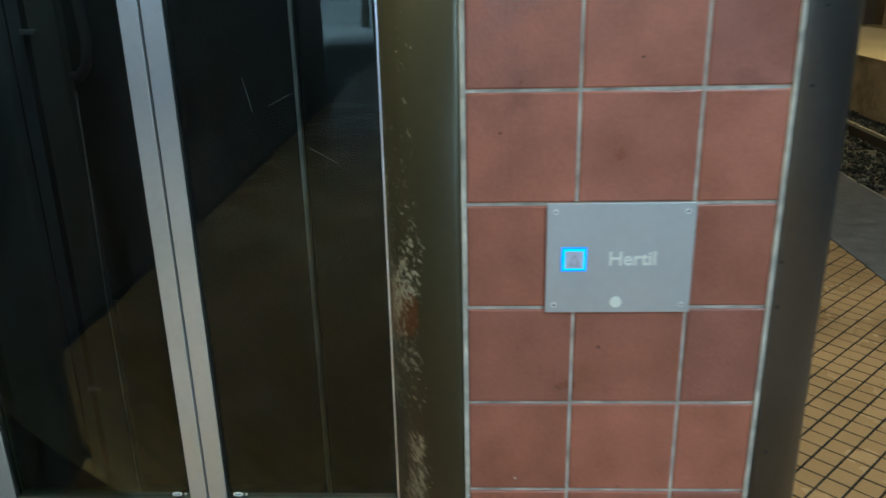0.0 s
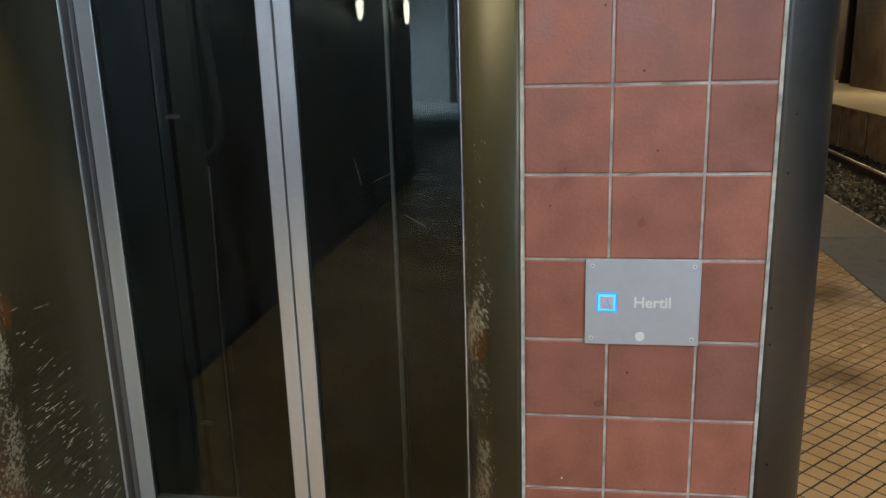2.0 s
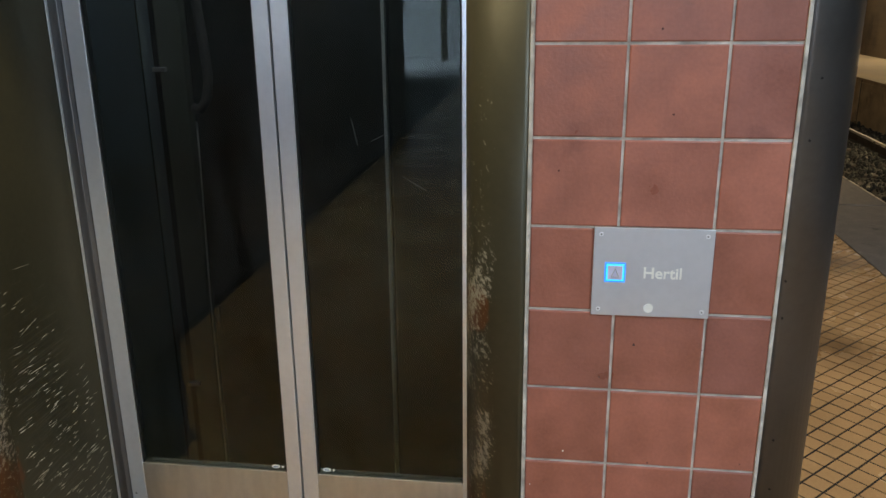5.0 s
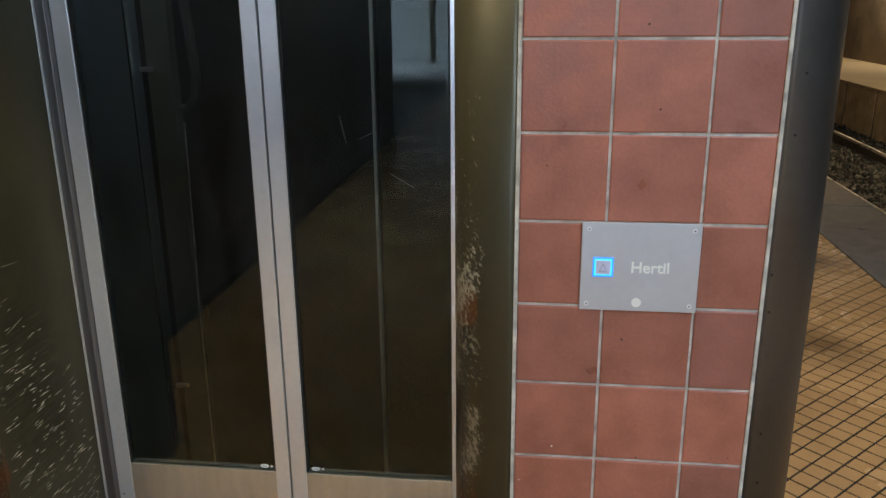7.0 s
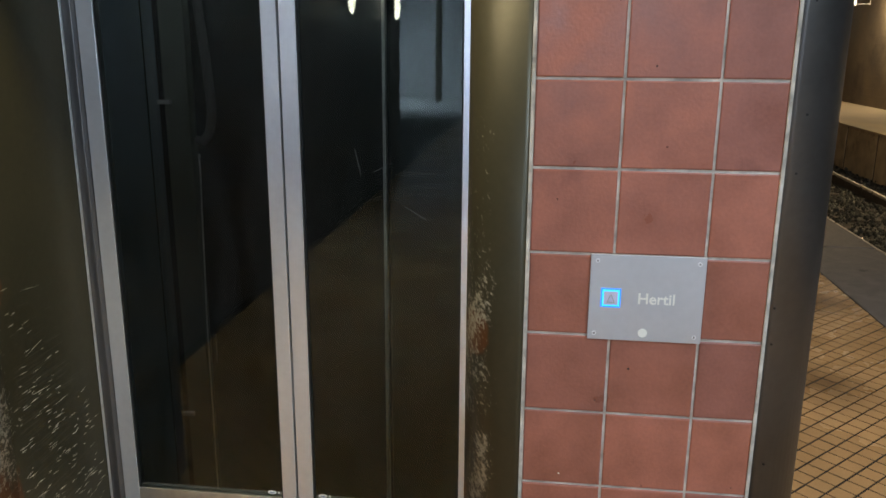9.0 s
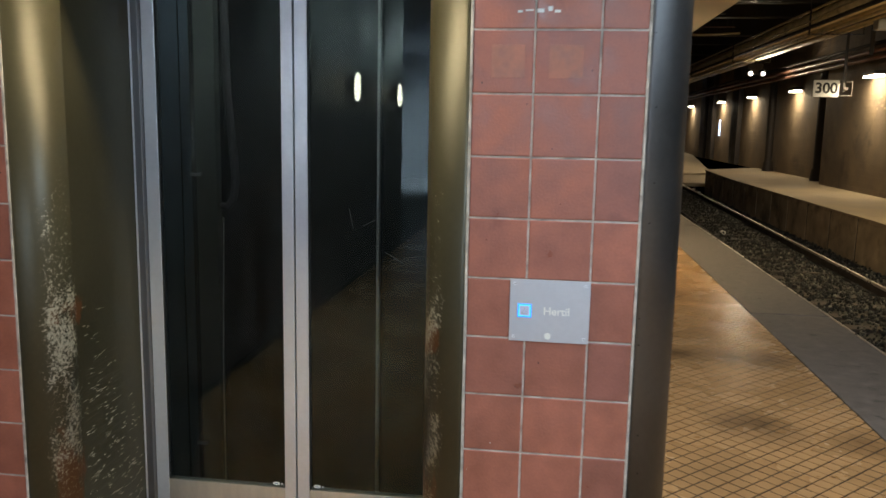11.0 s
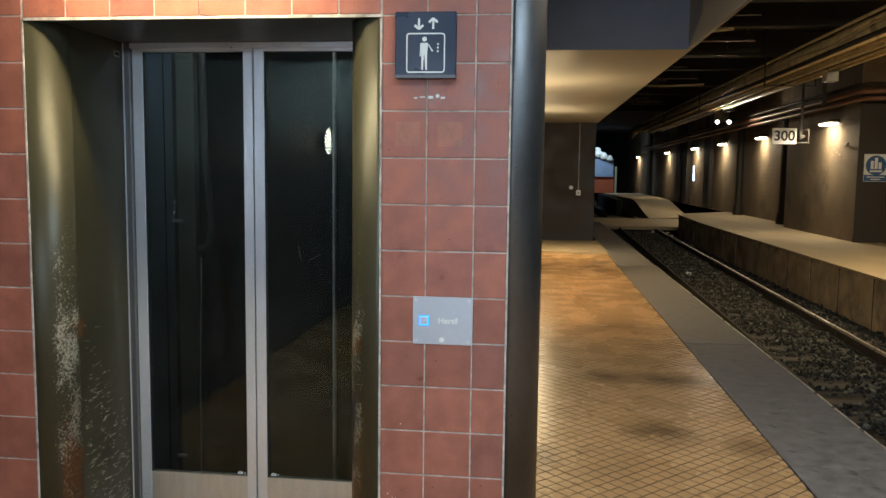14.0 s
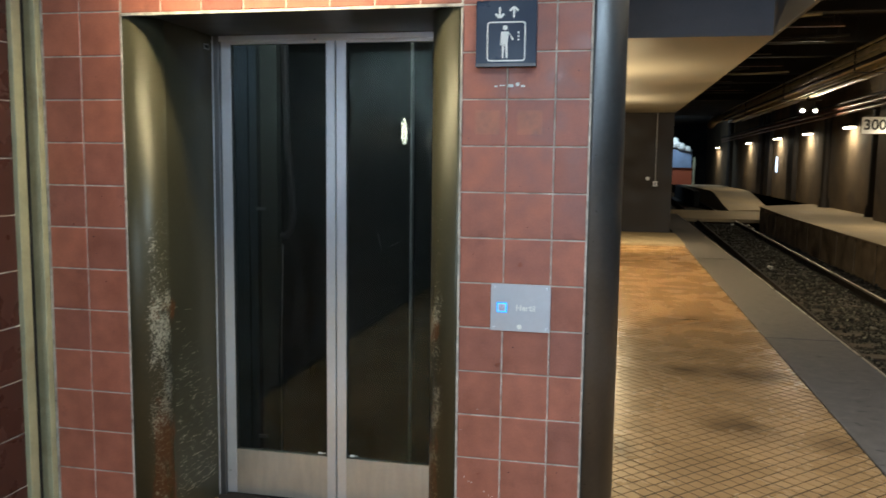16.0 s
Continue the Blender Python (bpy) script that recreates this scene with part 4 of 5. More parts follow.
# thin conduits and drop rods between the girders
for k, (xa, xb, y, z) in enumerate(((3.0, 5.2, 9.6, 4.42), (2.9, 4.1, 13.0, 4.3), (3.3, 5.5, 16.6, 4.45), (2.6, 3.9, 19.6, 4.1), (3.4, 5.6, 23.4, 4.4), (2.7, 4.4, 27.0, 4.3))):
    run = thing("roof_conduit", (xa, y, z), "thin rusty conduit hung under the roof", "conduit", "conduits under the roof")
    part("tube", pipe([(xa, y, z), (xa + 0.5 * (xb - xa), y + 0.03, z - 0.02), (xb, y, z + 0.03)], 0.03, 8), M["lagging" if k % 3 == 1 else "beam"], run, smooth=True)
    for q in (0.12, 0.9):
        part("drop_rod", rod((xa + q * (xb - xa), y, z), (xa + q * (xb - xa), y, ZT), 0.014, 6), M["beam"], run)

for i, yy in enumerate((8.4, 10.3, 12.4, 15.3, 17.4, 19.5, 22.2, 24.3, 26.6, 30.0)):
    tie = thing("cross_tie", (3.6, yy, 4.5), "thin steel cross tie between the roof girders", "tie bar", "cross ties under the roof")
    xb = 4.9 + 0.5 * math.sin(i * 2.2)
    part("angle", box(2.35, xb, yy - 0.03, yy + 0.03, 4.46, 4.475), M["pipe_red" if i % 3 == 0 else "girder_worn"], tie)
    part("upstand", box(2.35, xb, yy + 0.018, yy + 0.03, 4.475, 4.53), M["beam"], tie)
    part("hanger", rod((xb - 0.2, yy, 4.47), (xb - 0.2, yy, ZT), 0.014, 6), M["beam"], tie)

# ducts and pipes along the far side
duct = thing("lagged_pipe", (6.5, 20, 4.2), "large lagged heating pipe under the roof", "pipe", "pipes along the tunnel")
part("lagging", pipe([(6.3, 2, 4.2), (6.3, 42, 4.17), (5.9, 43.5, 4.1), (5.7, 44.2, 3.8)], 0.2, 16), M["lagging"], duct, smooth=True)
for i in range(12):
    yy = 5 + i * 3.1
    part("band", rod((6.3, yy, 4.2), (6.3, yy + 0.06, 4.2), 0.207, 16), M["lagging"], duct)
duct_b = thing("lagged_pipe", (6.6, 20, 3.9), "lagged pipe with loose wrapping under the roof", "pipe", "pipes along the tunnel")
part("lagging", pipe([(6.75, 2, 4.12), (6.75, 16, 4.14), (6.55, 17.4, 4.06), (6.5, 42, 3.98)], 0.14, 14), M["lagging"], duct_b, smooth=True)
thin = [((5.98, 4.32), 0.03, "lagging"), ((6.6, 3.86), 0.03, "lagging"), ((6.1, 4.0), 0.05, "beam"), ((7.05, 3.98), 0.06, "lagging"), ((6.35, 3.87), 0.045, "lagging")]
for (x, z), r, mm in thin:
    tagged(part("service_pipe", pipe([(x, 2, z), (x + 0.05, 20, z + 0.02), (x, 42, z)], r, 8), M[mm], smooth=True), "thin service pipe along the tunnel", "pipe", "pipes along the tunnel")
for i, (z, r, mm) in enumerate(((3.55, 0.06, "pipe_red"), (3.38, 0.05, "pipe_red"), (3.72, 0.04, "beam"))):
    tagged(part("service_pipe", pipe([(13.7, 17.3, z + 0.08), (8.5, 17.3, z + 0.07), (8.2, 17.38, z + 0.07), (8.05, 17.7, z + 0.06), (7.9, 20, z), (7.9, 40, z - 0.05), (8.3, 60, z - 0.05)], r, 8), M[mm], smooth=True), "red-brown service pipe along the tunnel wall", "pipe", "pipes along the tunnel wall")
for yy in (10.5, 17.9, 26.0, 34.0):
    hg = thing("pipe_hanger", (6.6, yy, 3.6), "steel pipe hanger under the roof", "pipe hanger", "pipe hangers")
    part("strap", box(5.95, 7.2, yy - 0.02, yy + 0.02, 3.79, 3.81), M["beam"], hg)
    part("hanger_rod", rod((5.98, yy, 3.8), (5.98, yy, ZT), 0.02, 8), M["beam"], hg)
    part("hanger_rod", rod((7.17, yy, 3.8), (7.17, yy, ZT), 0.02, 8), M["beam"], hg)
for k, (x, z) in enumerate(((6.12, 4.38), (6.5, 4.4), (6.9, 4.24), (5.9, 4.1))):
    pts = [(x + 0.06 * math.sin(0.8 * q + k), 6 + 2.4 * q, z - 0.07 * (q % 2) + 0.03 * math.sin(1.7 * q + 2 * k)) for q in range(16)]
    tagged(part("loose_cable", pipe(pts, 0.016, 6), M["lagging" if k % 2 else "beam"], smooth=True), "loose sagging cable tied along the pipes", "cable", "cables along the pipes")
bx = thing("junction_box", (6.95, 15.9, 3.55), "pale grey junction box on the pipe run", "junction box")
part("body", box(6.85, 7.12, 16.2, 16.5, 3.72, 3.95, 0.02), M["galv"], bx)
part("lid", box(6.87, 7.1, 16.19, 16.2, 3.74, 3.93, 0.004), M["galv"], bx)
br = tagged(part("drop_bracket", box(7.6, 7.68, 18.6, 18.68, 3.4, ZT, 0.005), M["beam"]), "dark steel drop bracket", "bracket")

# twin floodlight
flood = thing("floodlight", (7.0, 27.0, 3.5), "lit twin floodlight hung from the pipes", "floodlight")
for s in (-0.2, 0.2):
    part("lamp_head", rod((7.0 + s, 26.95, 3.5), (7.0 + s, 27.2, 3.56), 0.1, 14), M["dark_brown"], flood)
    part("lens", rod((7.0 + s, 26.9, 3.49), (7.0 + s, 26.948, 3.5), 0.05, 14), emitter("flood_white", (1, 0.9, 0.75), 60), flood, "bright lens")
part("drop_rod", rod((7.0, 27.22, 3.85), (7.0, 27.22, ZT), 0.025, 8), M["dark_brown"], flood)
part("yoke", box(6.75, 7.25, 27.2, 27.25, 3.5, 3.85), M["dark_brown"], flood)


def text(name, body, size, m, material, parent, depth=0.001):
    cu = bpy.data.curves.new(name, "FONT")
    cu.body, cu.size, cu.align_x, cu.align_y, cu.extrude = body, size, "CENTER", "CENTER", depth
    cu.materials.append(material)
    ob = new(name, cu)
    ob.parent = parent
    ob.matrix_parent_inverse = Matrix.Translation(parent.location).inverted()
    ob.matrix_basis = m
    return ob


# distance sign
ds = thing("distance_sign", (7.0, 19.9, 2.7), "white hanging sign with black number 300", "sign")
part("board", box(6.77, 7.4, 19.9, 19.93, 2.46, 2.89, 0.01), M["white"], ds)
text("number", "300", 0.37, pose(7.085, 19.896, 2.675, 90), M["sign_black"], ds).data.offset = 0.009
for z in (2.5, 2.85):
    part("arm", rod((7.36, 19.93, z), (7.72, 19.93, z), 0.014, 8), M["dark_brown"], ds)
part("upright", rod((7.72, 19.93, 2.48), (7.72, 19.93, 2.87), 0.014, 8), M["dark_brown"], ds)
part("clamp", box(7.5, 7.62, 19.92, 19.96, 2.64, 2.72, 0.008), M["dark_brown"], ds)
part("hanger", box(7.5, 7.56, 19.95, 20.0, 2.6, ZT), M["dark_brown"], ds)

# cut bracket on the pier
tagged(part("cut_bracket", rod((8.1, 18.15, 2.42), (8.205, 18.7, 2.4), 0.022, 8), M["dark_brown"]), "cut-off dark steel bracket on the pier", "bracket")
for k in range(6):
    part("plaster_scar", box(8.192, 8.2, 18.9 + 0.1 * k, 19.02 + 0.1 * k, 2.15 + 0.07 * ((k * 3) % 5), 2.2 + 0.07 * ((k * 3) % 5), 0.003), M["opp_face"], near_pier, "pale plaster scar")

# blue notice on the pier
bs = thing("notice_sign", (8.6, 17.7, 1.85), "white and blue notice board with round symbol", "sign")
part("board", box(8.33, 8.87, 17.69, 17.718, 1.5, 2.16, 0.006), M["white"], bs)
part("disc", rod((8.6, 17.684, 1.89), (8.6, 17.69, 1.89), 0.235, 32), M["sign_blue"], bs, "blue disc")
for dx, h in ((-0.09, 0.2), (0.0, 0.27), (0.09, 0.16)):
    part("symbol_bar", box(8.6 + dx - 0.033, 8.6 + dx + 0.033, 17.678, 17.684, 1.8, 1.8 + h), M["white"], bs)
part("symbol_base", box(8.46, 8.74, 17.678, 17.684, 1.73, 1.77), M["white"], bs)
part("caption_panel", box(8.335, 8.865, 17.684, 17.69, 1.51, 1.66), M["sign_blue"], bs, "blue caption strip")
for z, w in ((1.61, 0.4), (1.555, 0.22)):
    part("caption_bar", box(8.6 - w / 2, 8.6 + w / 2, 17.678, 17.684, z - 0.012, z + 0.012), M["white"], bs)

# rear wall fittings
cd = thing("wall_switch", (1.47, 16.18, 1.17), "white switch box with conduit on the dark wall", "switch")
part("conduit", rod((1.47, 16.18, 1.2), (1.47, 16.18, 2.9), 0.012, 8), M["galv"], cd)
part("box", box(1.42, 1.52, 16.14, 16.198, 1.1, 1.22, 0.008), M["white"], cd)
part("rocker", box(1.45, 1.49, 16.13, 16.14, 1.13, 1.19, 0.003), M["galv"], cd)
tagged(part("door_knob", rod((1.3, 16.14, 1.28), (1.3, 16.198, 1.28), 0.045, 16), M["white"]), "round white fitting on the dark wall", "fitting")

# ramp and crossing at the end
ramp = bmesh.new()
prof = [(38.6, -0.85), (38.7, -0.6), (41.0, -0.4), (43.4, -0.1), (45.2, 0.08), (46.6, 0.14), (62, 0.14), (62, -0.85)]
va = [ramp.verts.new((6.15 - 0.035 * max(y - 46, 0), y, z)) for y, z in prof]
vb = [ramp.verts.new((8.45, y + (2.0 if y < 60 else 0), z)) for y, z in prof]
ramp.faces.new(va)
ramp.faces.new(vb[::-1])
for i in range(len(prof)):
    j = (i + 1) % len(prof)
    ramp.faces.new((va[i], vb[i], vb[j], va[j]))
setting(part("platform_ramp", ramp, M["opp_top"]), "worn concrete platform end ramp", "platform ramp")
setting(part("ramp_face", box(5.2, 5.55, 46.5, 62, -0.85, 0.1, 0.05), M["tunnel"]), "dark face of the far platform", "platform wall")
setting(part("track_crossing", box(2.52, 8.6, 32.2, 38.65, -0.75, -0.6, 0.02), M["opp_top"]), "worn concrete crossing over the track", "crossing")
hb = thing("hoarding", (5.6, 61.5, 0.14), "orange-red hoarding with blue-grey sheet at the tunnel end", "hoarding")
part("panel", box(4.9, 6.35, 61, 61.1, 0.14, 1.6), M["hoarding"], hb)
part("sheet", box(4.4, 6.3, 60.8, 60.9, 1.4, 2.8, 0.03), M["tarp"], hb, "blue-grey sheet")
part("post", box(6.4, 6.55, 60.8, 60.95, 0.14, 2.2), M["post_paint"], hb)
part("blue_panel", box(4.2, 4.85, 61, 61.1, 0.14, 2.0), M["sign_blue"], hb)
for i in range(5):
    bag = bmesh.new()
    bmesh.ops.create_icosphere(bag, subdivisions=2, radius=0.36)
    for v in bag.verts:
        c = v.co * (1 + 0.22 * math.sin(7 * v.co.x + 5 * i) + 0.2 * math.sin(9 * v.co.z + 3 * v.co.y + i))
        v.co = (c.x * (0.8 + 0.1 * (i % 2)) + 4.5 + 0.36 * i, c.y * 0.6 + 60.6, c.z * (1.5 - 0.25 * i) + 3.5 - 0.17 * i)
    part("bag", bag, M["litter"], hb, "crumpled white sheeting")
area("tunnel_end_light", (4.6, 58.5, 4.2), (5.3, 61.0, 1.5), 0.8, 0.8, 70, COOL)
tagged(part("blue_indicator", box(8.8, 8.852, 41.8, 41.95, 1.3, 2.1), emitter("blue_white", (0.6, 0.75, 1.0), 3)), "small lit blue-white indicator on the tunnel wall", "indicator")
for i, (x, y) in enumerate(((3.25, 14.3), (3.15, 6.4), (4.2, 17.0), (5.5, 24.0), (5.6, 26.0), (5.75, 29.2), (5.55, 30.3), (5.3, 31.2), (5.85, 30.9))):
    w = 0.28 if i == 0 else 0.06
    bm = box(x - w, x + w, y - w * 0.7, y + w * 0.7, -0.79, -0.73, 0.02)
    for v in bm.verts:
        v.co += Vector((noise.noise(v.co * 9) * 0.04, noise.noise(v.co * 7) * 0.04, noise.noise(v.co * 11) * 0.03))
    tagged(part("litter", bm, M["litter"]), "crumpled white litter on the ballast", "litter", "litter")

# lamps on the side wall behind the landing
for yy in (-4.35, -6.5):
    wl = thing("globe_lamp", (-1.76, yy, 1.9), "oval globe lamp on the side wall, lit", "wall lamp", "globe lamps on the side wall")
    part("backplate", box(-1.774, -1.68, yy - 0.02, yy + 0.02, 1.84, 1.98, 0.005), M["dark_brown"], wl)
    bm = bmesh.new()
    bmesh.ops.create_uvsphere(bm, u_segments=16, v_segments=12, radius=1, matrix=Matrix.Translation((-1.655, yy, 1.91)) @ Matrix.Diagonal((0.035, 0.035, 0.14, 1)))
    part("globe", bm, M["tube"], wl, "glowing oval globe", smooth=True)

# ---- call plate ----
PX0, PX1, PZ0, PZ1 = 0.103, 0.321, 0.977, 1.151
plate = thing("call_plate", ((PX0 + PX1) / 2, 0, 1.064), "brushed steel lift call plate with lit button", "call plate")
part("plate", box(PX0, PX1, -0.006, -0.0005, PZ0, PZ1, 0.001), M["plate"], plate)
FY = -0.006
bxm, bzm = 0.1445, 1.064
ring = part("ring_light", box(bxm - 0.0195, bxm + 0.0195, FY - 0.0016, FY + 0.001, bzm - 0.0195, bzm + 0.0195, 0.001), M["ring_light"], plate, "glowing cyan square ring")
part("ring_core", box(bxm - 0.0165, bxm + 0.0165, FY - 0.0022, FY - 0.0012, bzm - 0.0165, bzm + 0.0165, 0.0004), M["ring_core"], ring)
key = part("button", box(bxm - 0.0135, bxm + 0.0135, FY - 0.004, FY - 0.0018, bzm - 0.0135, bzm + 0.0135, 0.0008), M["button_face"], plate, "pale lilac square button")
tri = bmesh.new()
for (xa, za), (xb, zb) in (((-0.007, -0.008), (0.0, 0.008)), ((0.0, 0.008), (0.007, -0.008)), ((0.007, -0.008), (-0.007, -0.008))):
    rod((bxm + xa, FY - 0.0042, bzm + za), (bxm + xb, FY - 0.0042, bzm + zb), 0.0007, 6, tri)
part("up_arrow", tri, M["galv"], key, "engraved triangle")
text("lettering", "Hertil", 0.0305, pose(0.2315, FY - 0.0006, 1.0635, 90), M["letter"], plate, 0.0004).data.offset = 0.0005
part("key_switch", rod((0.2095, FY, 0.9945), (0.2095, FY - 0.0015, 0.9945), 0.009, 24), M["letter"], plate, "pale round cap")
for x in (PX0 + 0.013, PX1 - 0.013):
    for z in (PZ0 + 0.013, PZ1 - 0.013):
        sc = part("screw", rod((x, FY, z), (x, FY - 0.0012, z), 0.0042, 16), M["stainless"], plate)
        part("socket", rod((x, FY - 0.0011, z), (x, FY - 0.0014, z), 0.0018, 6), M["black"], sc)

# ---- lift sign ----
SX0, SX1, SZ0, SZ1 = 0.036, 0.25, 1.925, 2.153
lift_sign = thing("lift_sign", (0.143, 0, 2.04), "navy lift sign with white arrows and pictogram", "sign")
part("board", box(SX0, SX1, -0.03, -0.001, SZ0, SZ1, 0.003), M["navy"], lift_sign)
part("lower_lip", box(SX0, SX1, -0.034, -0.0305, SZ0, SZ0 + 0.012, 0.001), M["guard_plain"], lift_sign)
SY = -0.0305
cx, cz = 0.144, 2.012


def stroke(bm, pts, w):
    for (xa, za), (xb, zb) in zip(pts, pts[1:]):
        rod((xa, SY, za), (xb, SY, zb), w, 6, bm)
    for v in bm.verts:
        v.co.y = SY + (v.co.y - SY) * 0.08
    return bm


frame_bm = bmesh.new()
hw = 0.066
loop = [(cx + sx * (hw - 0.008) + 0.008 * math.cos(a), cz + sz * (hw - 0.008) + 0.008 * math.sin(a)) for sx, sz, a0 in ((1, 1, 0), (-1, 1, 90), (-1, -1, 180), (1, -1, 270)) for a in (radians(a0), radians(a0 + 45), radians(a0 + 90))]
part("cabin_outline", stroke(frame_bm, loop + loop[:1], 0.0026), M["white"], lift_sign, "white rounded square outline")
fig = bmesh.new()
rod((cx - 0.004, SY + 0.0003, cz + 0.047), (cx - 0.004, SY - 0.0006, cz + 0.047), 0.0085, 16, fig)
for quad in (((-0.02, 0.034), (0.013, 0.034), (0.009, -0.008), (-0.016, -0.008)), ((-0.016, -0.006), (-0.005, -0.006), (-0.0085, -0.058), (-0.0155, -0.058)),
             ((-0.003, -0.006), (0.009, -0.006), (0.0095, -0.058), (0.0025, -0.058)), ((0.008, 0.035), (0.014, 0.031), (0.036, 0.007), (0.031, 0.003)),
             ((-0.021, 0.033), (-0.0165, 0.033), (-0.0185, -0.012), (-0.0235, -0.012))):
    lo = [fig.verts.new((cx - 0.002 + 0.8 * x, SY + 0.0003, cz + z)) for x, z in quad]
    hi = [fig.verts.new((cx - 0.002 + 0.8 * x, SY - 0.0006, cz + z)) for x, z in quad]
    fig.faces.new(lo)
    fig.faces.new(hi[::-1])
    for i in range(4):
        fig.faces.new((lo[i], hi[i], hi[(i + 1) % 4], lo[(i + 1) % 4]))
part("symbol", fig, M["white"], lift_sign, "plain white symbol")
for k in (-0.012, 0, 0.012):
    part("button_dot", rod((cx + 0.043, SY + 0.0003, cz + 0.018 + k), (cx + 0.043, SY - 0.0006, cz + 0.018 + k), 0.0035, 10), M["white"], lift_sign)
for sx, up in ((-0.024, False), (0.026, True)):
    z0, z1 = 2.093, 2.13
    tip, tail = (z1, z0) if up else (z0, z1)
    d = -0.014 if up else 0.014
    bm = stroke(bmesh.new(), [(cx + sx, tail), (cx + sx, tip)], 0.0042)
    part("arrow", stroke(stroke(bm, [(cx + sx - 0.015, tip + d), (cx + sx, tip)], 0.0042), [(cx + sx, tip), (cx + sx + 0.015, tip + d)], 0.0042), M["white"], lift_sign)

# old fixing marks and glue patches on the pier tiles
for k, (x, w, hh) in enumerate(((0.1, 0.012, 0.006), (0.12, 0.02, 0.004), (0.15, 0.018, 0.01), (0.178, 0.012, 0.012), (0.195, 0.016, 0.007))):
    part("glue_mark", box(x, x + w, -0.0012, 0.0006, 1.857 + 0.004 * (k % 2), 1.857 + 0.004 * (k % 2) + hh), M["letter"], pier_r, "white glue mark")
for x in (0.034, 0.186):
    part("glue_patch", box(x, x + 0.088, -0.0009, 0.0006, 1.69, 1.775, 0.0003), M["patch"], pier_r, "lighter square left by an old notice")

for k in range(11):
    x, z = -0.005 + 0.2 * ((k * 0.618) % 1), 0.29 + 0.13 * ((k * 0.377) % 1) + (0.3 if k % 7 == 0 else 0)
    part("paint_fleck", rod((x, 0.0006, z), (x, -0.0008, z), 0.0011 + 0.0006 * (k % 3), 5), M["letter"], pier_r, "pale paint fleck")

# small knocks in the tile faces, down to the darker body
rk = random.Random(23)
for pier, x0, x1, count in ((pier_r, 0.0, 0.43, 16), (pier_l, -1.7, -1.4, 10)):
    for k in range(count):
        x, z, r = rk.uniform(x0, x1), rk.uniform(0.3, 2.0), rk.uniform(0.0012, 0.0034)
        bm = bmesh.new()
        ring = [bm.verts.new((x + r * rk.uniform(0.5, 1.4) * math.cos(a), -0.0009, z + r * rk.uniform(0.5, 1.4) * math.sin(a))) for a in [2 * math.pi * q / 7 for q in range(7)]]
        core = bm.verts.new((x, -0.0006, z))
        for q in range(7):
            bm.faces.new((ring[q], ring[(q + 1) % 7], core))
        part("knock", bm, M["dark_tile"], pier, "small dark chip")

# ---- tiles last ----
TILE_CACHE = {}


def wall_tile(x0, x1, z0, z1, parent, material, axis="y", plane=0.0):
    """One clay tile with a small bevel, standing 3 mm proud of the grout."""
    w, h = round(x1 - x0, 4), round(z1 - z0, 4)
    keyy = (w, h, axis, material.name)
    if keyy not in TILE_CACHE:
        b = 0.0025
        pts = []
        for inset, d in ((0, 0.004), (0, 0.0012), (b, 0.0)):
            pts += [(sx * (w / 2 - inset), d, sz * (h / 2 - inset)) for sx, sz in ((-1, -1), (1, -1), (1, 1), (-1, 1))]
        fs = [(8, 9, 10, 11)]
        for k in (0, 4):
            fs += [(k + i, k + (i + 1) % 4, k + 4 + (i + 1) % 4, k + 4 + i) for i in range(4)]
        if axis == "x":
            pts = [(-d, u, z) for u, d, z in pts]
        me = bpy.data.meshes.new("tile")
        me.from_pydata(pts, [], fs)
        me.materials.append(material)
        TILE_CACHE[keyy] = me
    ob = new("tile", TILE_CACHE[keyy])
    tilt = rng_.uniform(-0.25, 0.25), rng_.uniform(-0.25, 0.25)
    off = rng_.uniform(-0.0005, 0.0005)
    if axis == "y":
        ob.matrix_basis = pose((x0 + x1) / 2, plane + off, (z0 + z1) / 2, tilt[0], rng_.uniform(-0.1, 0.1), tilt[1])
    else:
        ob.matrix_basis = pose(plane + off, (x0 + x1) / 2, (z0 + z1) / 2, 0, tilt[0], tilt[1])
    ob.parent = parent
    return ob


J = 0.0027
rows_z = [R0 + k * PZ for k in range(-8, 13)]
for z0, z1 in zip(rows_z, rows_z[1:]):
    for x0, x1 in ((JR + 0.002, 0.147), (0.147, 0.3185), (0.3185, 0.4405)):
        wall_tile(x0 + J, x1 - J, max(z0, 0) + J, min(z1, TOPZ) - J, pier_r, M["tile"])
    if z0 > HEAD - 0.01 and z1 < TOPZ:
        for i in range(8):
            x0 = JL + i * 0.1722
            wall_tile(x0 + J, min(x0 + 0.1722, JR) - J, z0 + J + 0.004, z1 - J, lintel, M["tile"])

rows_l = [1.308 + k * 0.1703 for k in range(-7, 14)]
for z0, z1 in zip([0.0] + rows_l, rows_l):
    for x0, x1 in ((-1.73, -1.561), (-1.561, JL - 0.003)):
        wall_tile(x0 + J, x1 - J, z0 + J, min(z1, TOPZ) - J, pier_l, M["tile"])

side_wall = bpy.data.objects["wall_side"]
part("grout_bed", box(-1.776, -1.7665, -0.84, -0.15, 0, TOPZ), M["grout"], side_wall, "pale cement grout")
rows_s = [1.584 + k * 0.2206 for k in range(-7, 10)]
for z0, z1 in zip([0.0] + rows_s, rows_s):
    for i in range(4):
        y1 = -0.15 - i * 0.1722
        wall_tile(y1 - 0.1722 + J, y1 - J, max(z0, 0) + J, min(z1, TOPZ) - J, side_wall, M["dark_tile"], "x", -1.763)
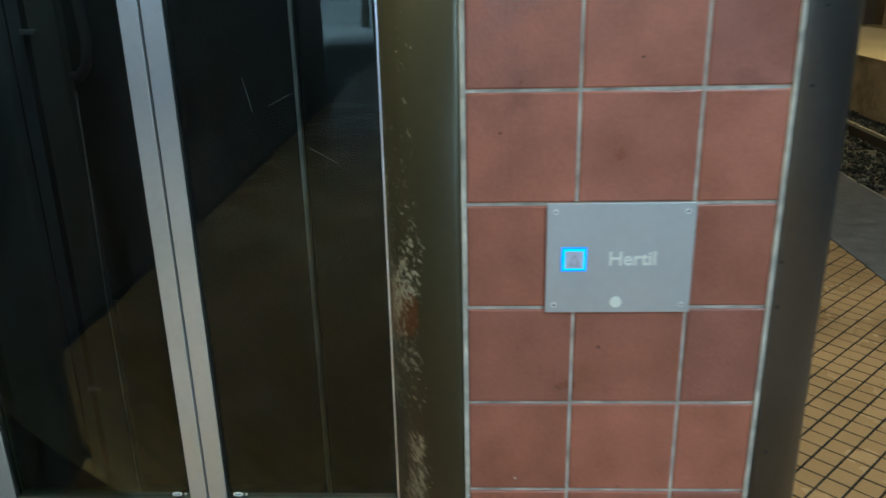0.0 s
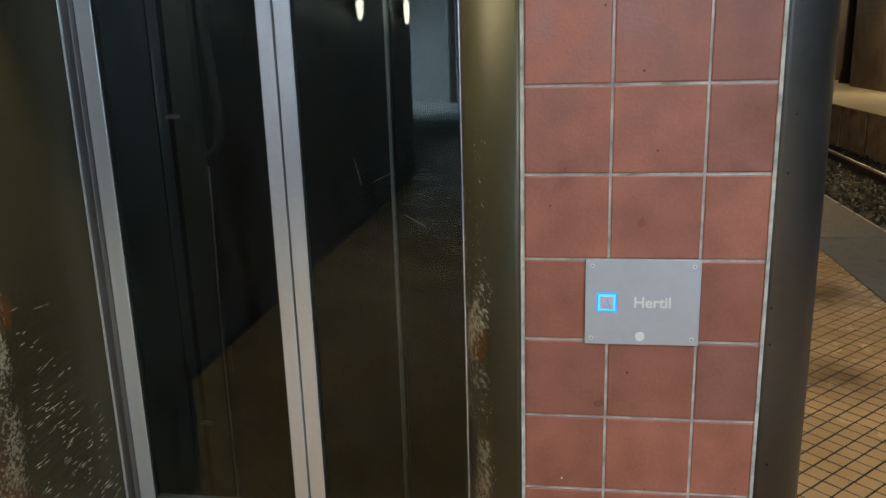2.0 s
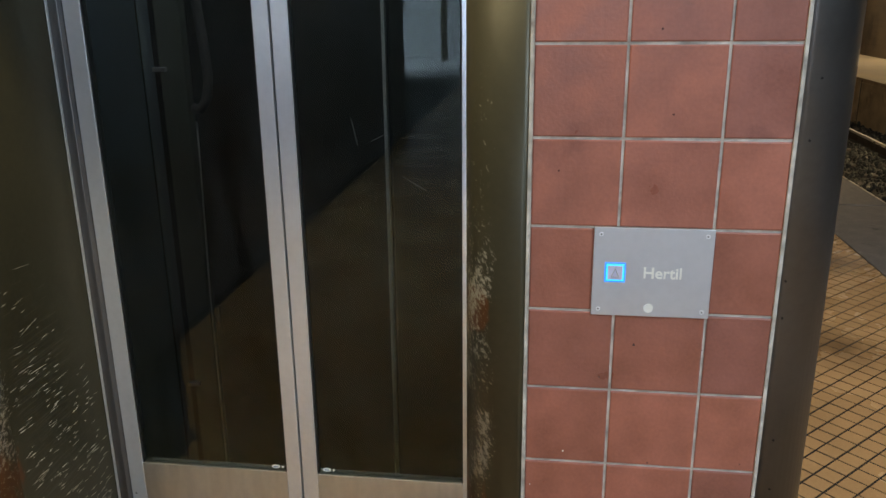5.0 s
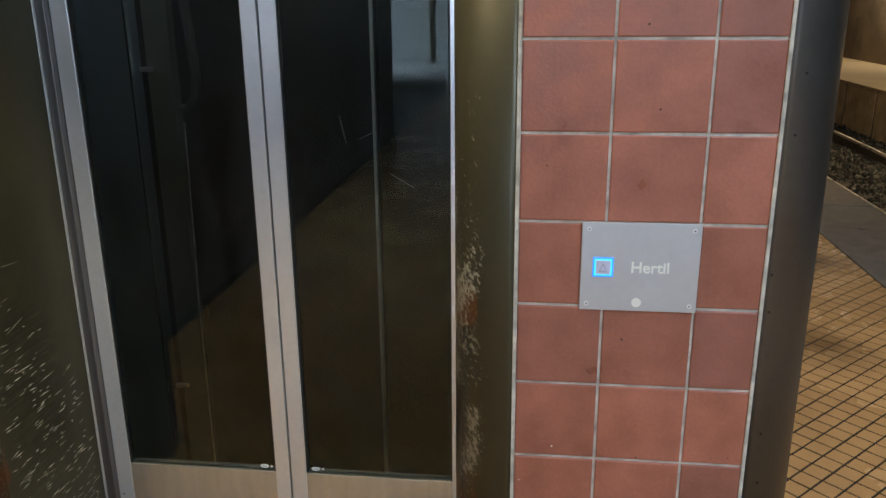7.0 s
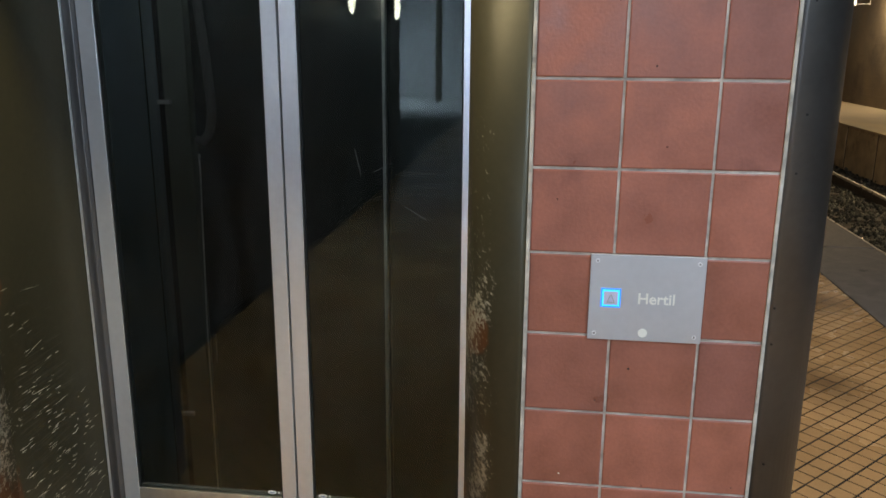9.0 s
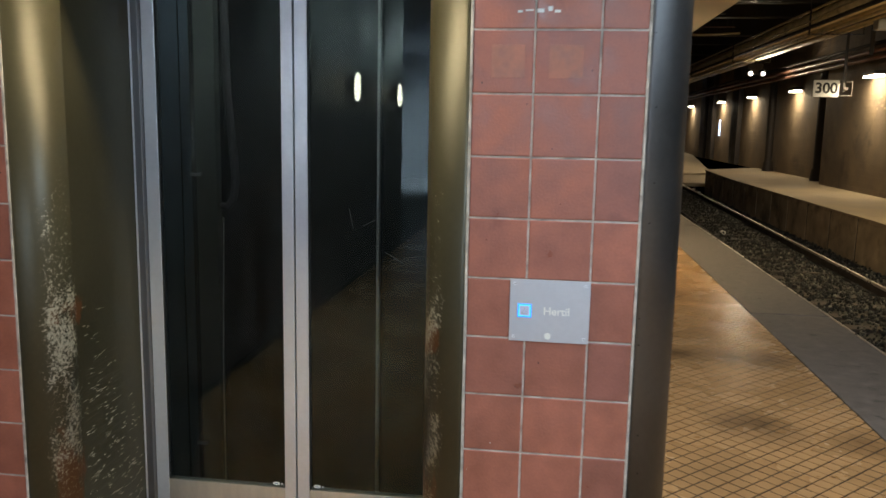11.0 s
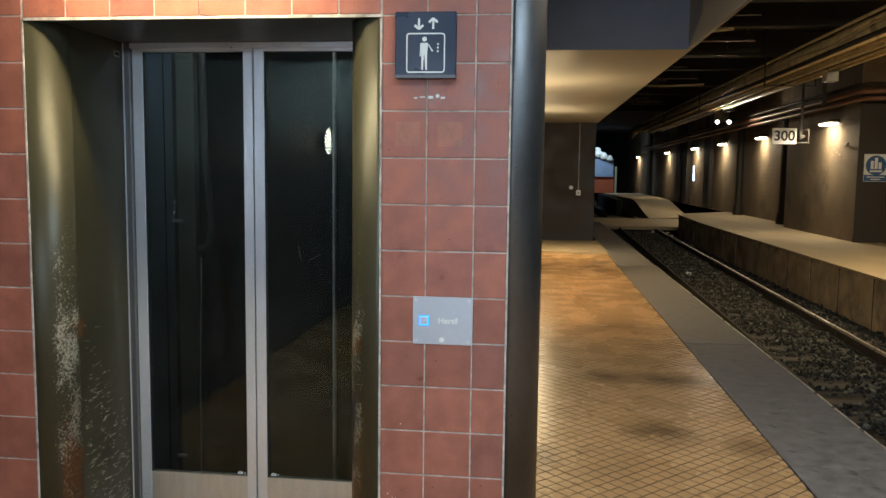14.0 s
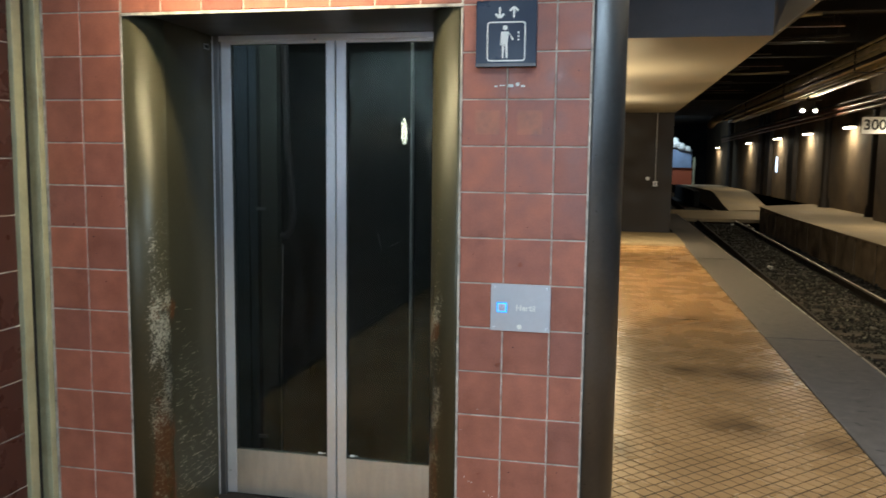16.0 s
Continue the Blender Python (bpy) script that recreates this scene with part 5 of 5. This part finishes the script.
# diagonal floor tiles, 7.5 cm
P = 0.0755
U0, V0 = 0.0192, -0.0242   # where the joints start along the two diagonals
C45 = math.sqrt(0.5)


def floor_nodes(x0, x1, y0, y1):
    n = int((abs(x1) + abs(y1) + abs(x0) + abs(y0)) / P) + 4
    for i in range(-n, n):
        for j in range(-n, n):
            u, v = i * P + U0, j * P + V0
            x, y = (u - v) * C45, (u + v) * C45
            if x0 < x < x1 and y0 < y < y1:
                yield x, y


def in_near(x, y):
    return 0.62 < x < 1.86 and 0.75 < y < 2.1


h = P / 2 - 0.0039
dia = h / C45


def clip(x):
    return min(max(x, -1.72), 1.957)


sv, sf = [], []
for x, y in floor_nodes(-1.8, 2.03, -14.0, 13.55):
    if in_near(x, y) or (-1.9 < x < 0.5 and y > -0.02 and not (-1.26 < x < -0.16 and y < 0.45)):
        continue
    z = rng_.uniform(-0.0008, 0.0008)
    k = len(sv)
    o = [(dia, 0), (0, dia), (-dia, 0), (0, -dia)]
    i4 = [(a * 0.985, b * 0.985) for a, b in o]
    sv += [(clip(x + a), min(y + b, 13.5), -0.006) for a, b in o] + [(clip(x + a), min(y + b, 13.5), z - 0.0005) for a, b in o] + [(clip(x + a), min(y + b, 13.5), z) for a, b in i4]
    sf += [(k + 8, k + 9, k + 10, k + 11)] + [(k + r + a, k + r + (a + 1) % 4, k + r + 4 + (a + 1) % 4, k + r + 4 + a) for r in (0, 4) for a in range(4)]
tagged(raw("tile_field", sv, sf, M["floor_tile"], ground), kind="stuff")
o = [(dia, 0), (0, dia), (-dia, 0), (0, -dia)]
pts = [(a, b, -0.006) for a, b in o] + [(a, b, -0.0005) for a, b in o] + [(a * 0.985, b * 0.985, 0) for a, b in o]
fme = bpy.data.meshes.new("tile")
fme.from_pydata(pts, [], [(8, 9, 10, 11)] + [(r + a, r + (a + 1) % 4, r + 4 + (a + 1) % 4, r + 4 + a) for r in (0, 4) for a in range(4)])
fme.materials.append(M["floor_tile"])
for x, y in floor_nodes(-1.8, 2.0, -0.5, 3.0):
    if in_near(x, y):
        ob = new("tile", fme)
        ob.matrix_basis = pose(x, y, rng_.uniform(-0.0008, 0.0008), rng_.uniform(-0.3, 0.3), rng_.uniform(-0.3, 0.3), 0)
        ob.parent = ground
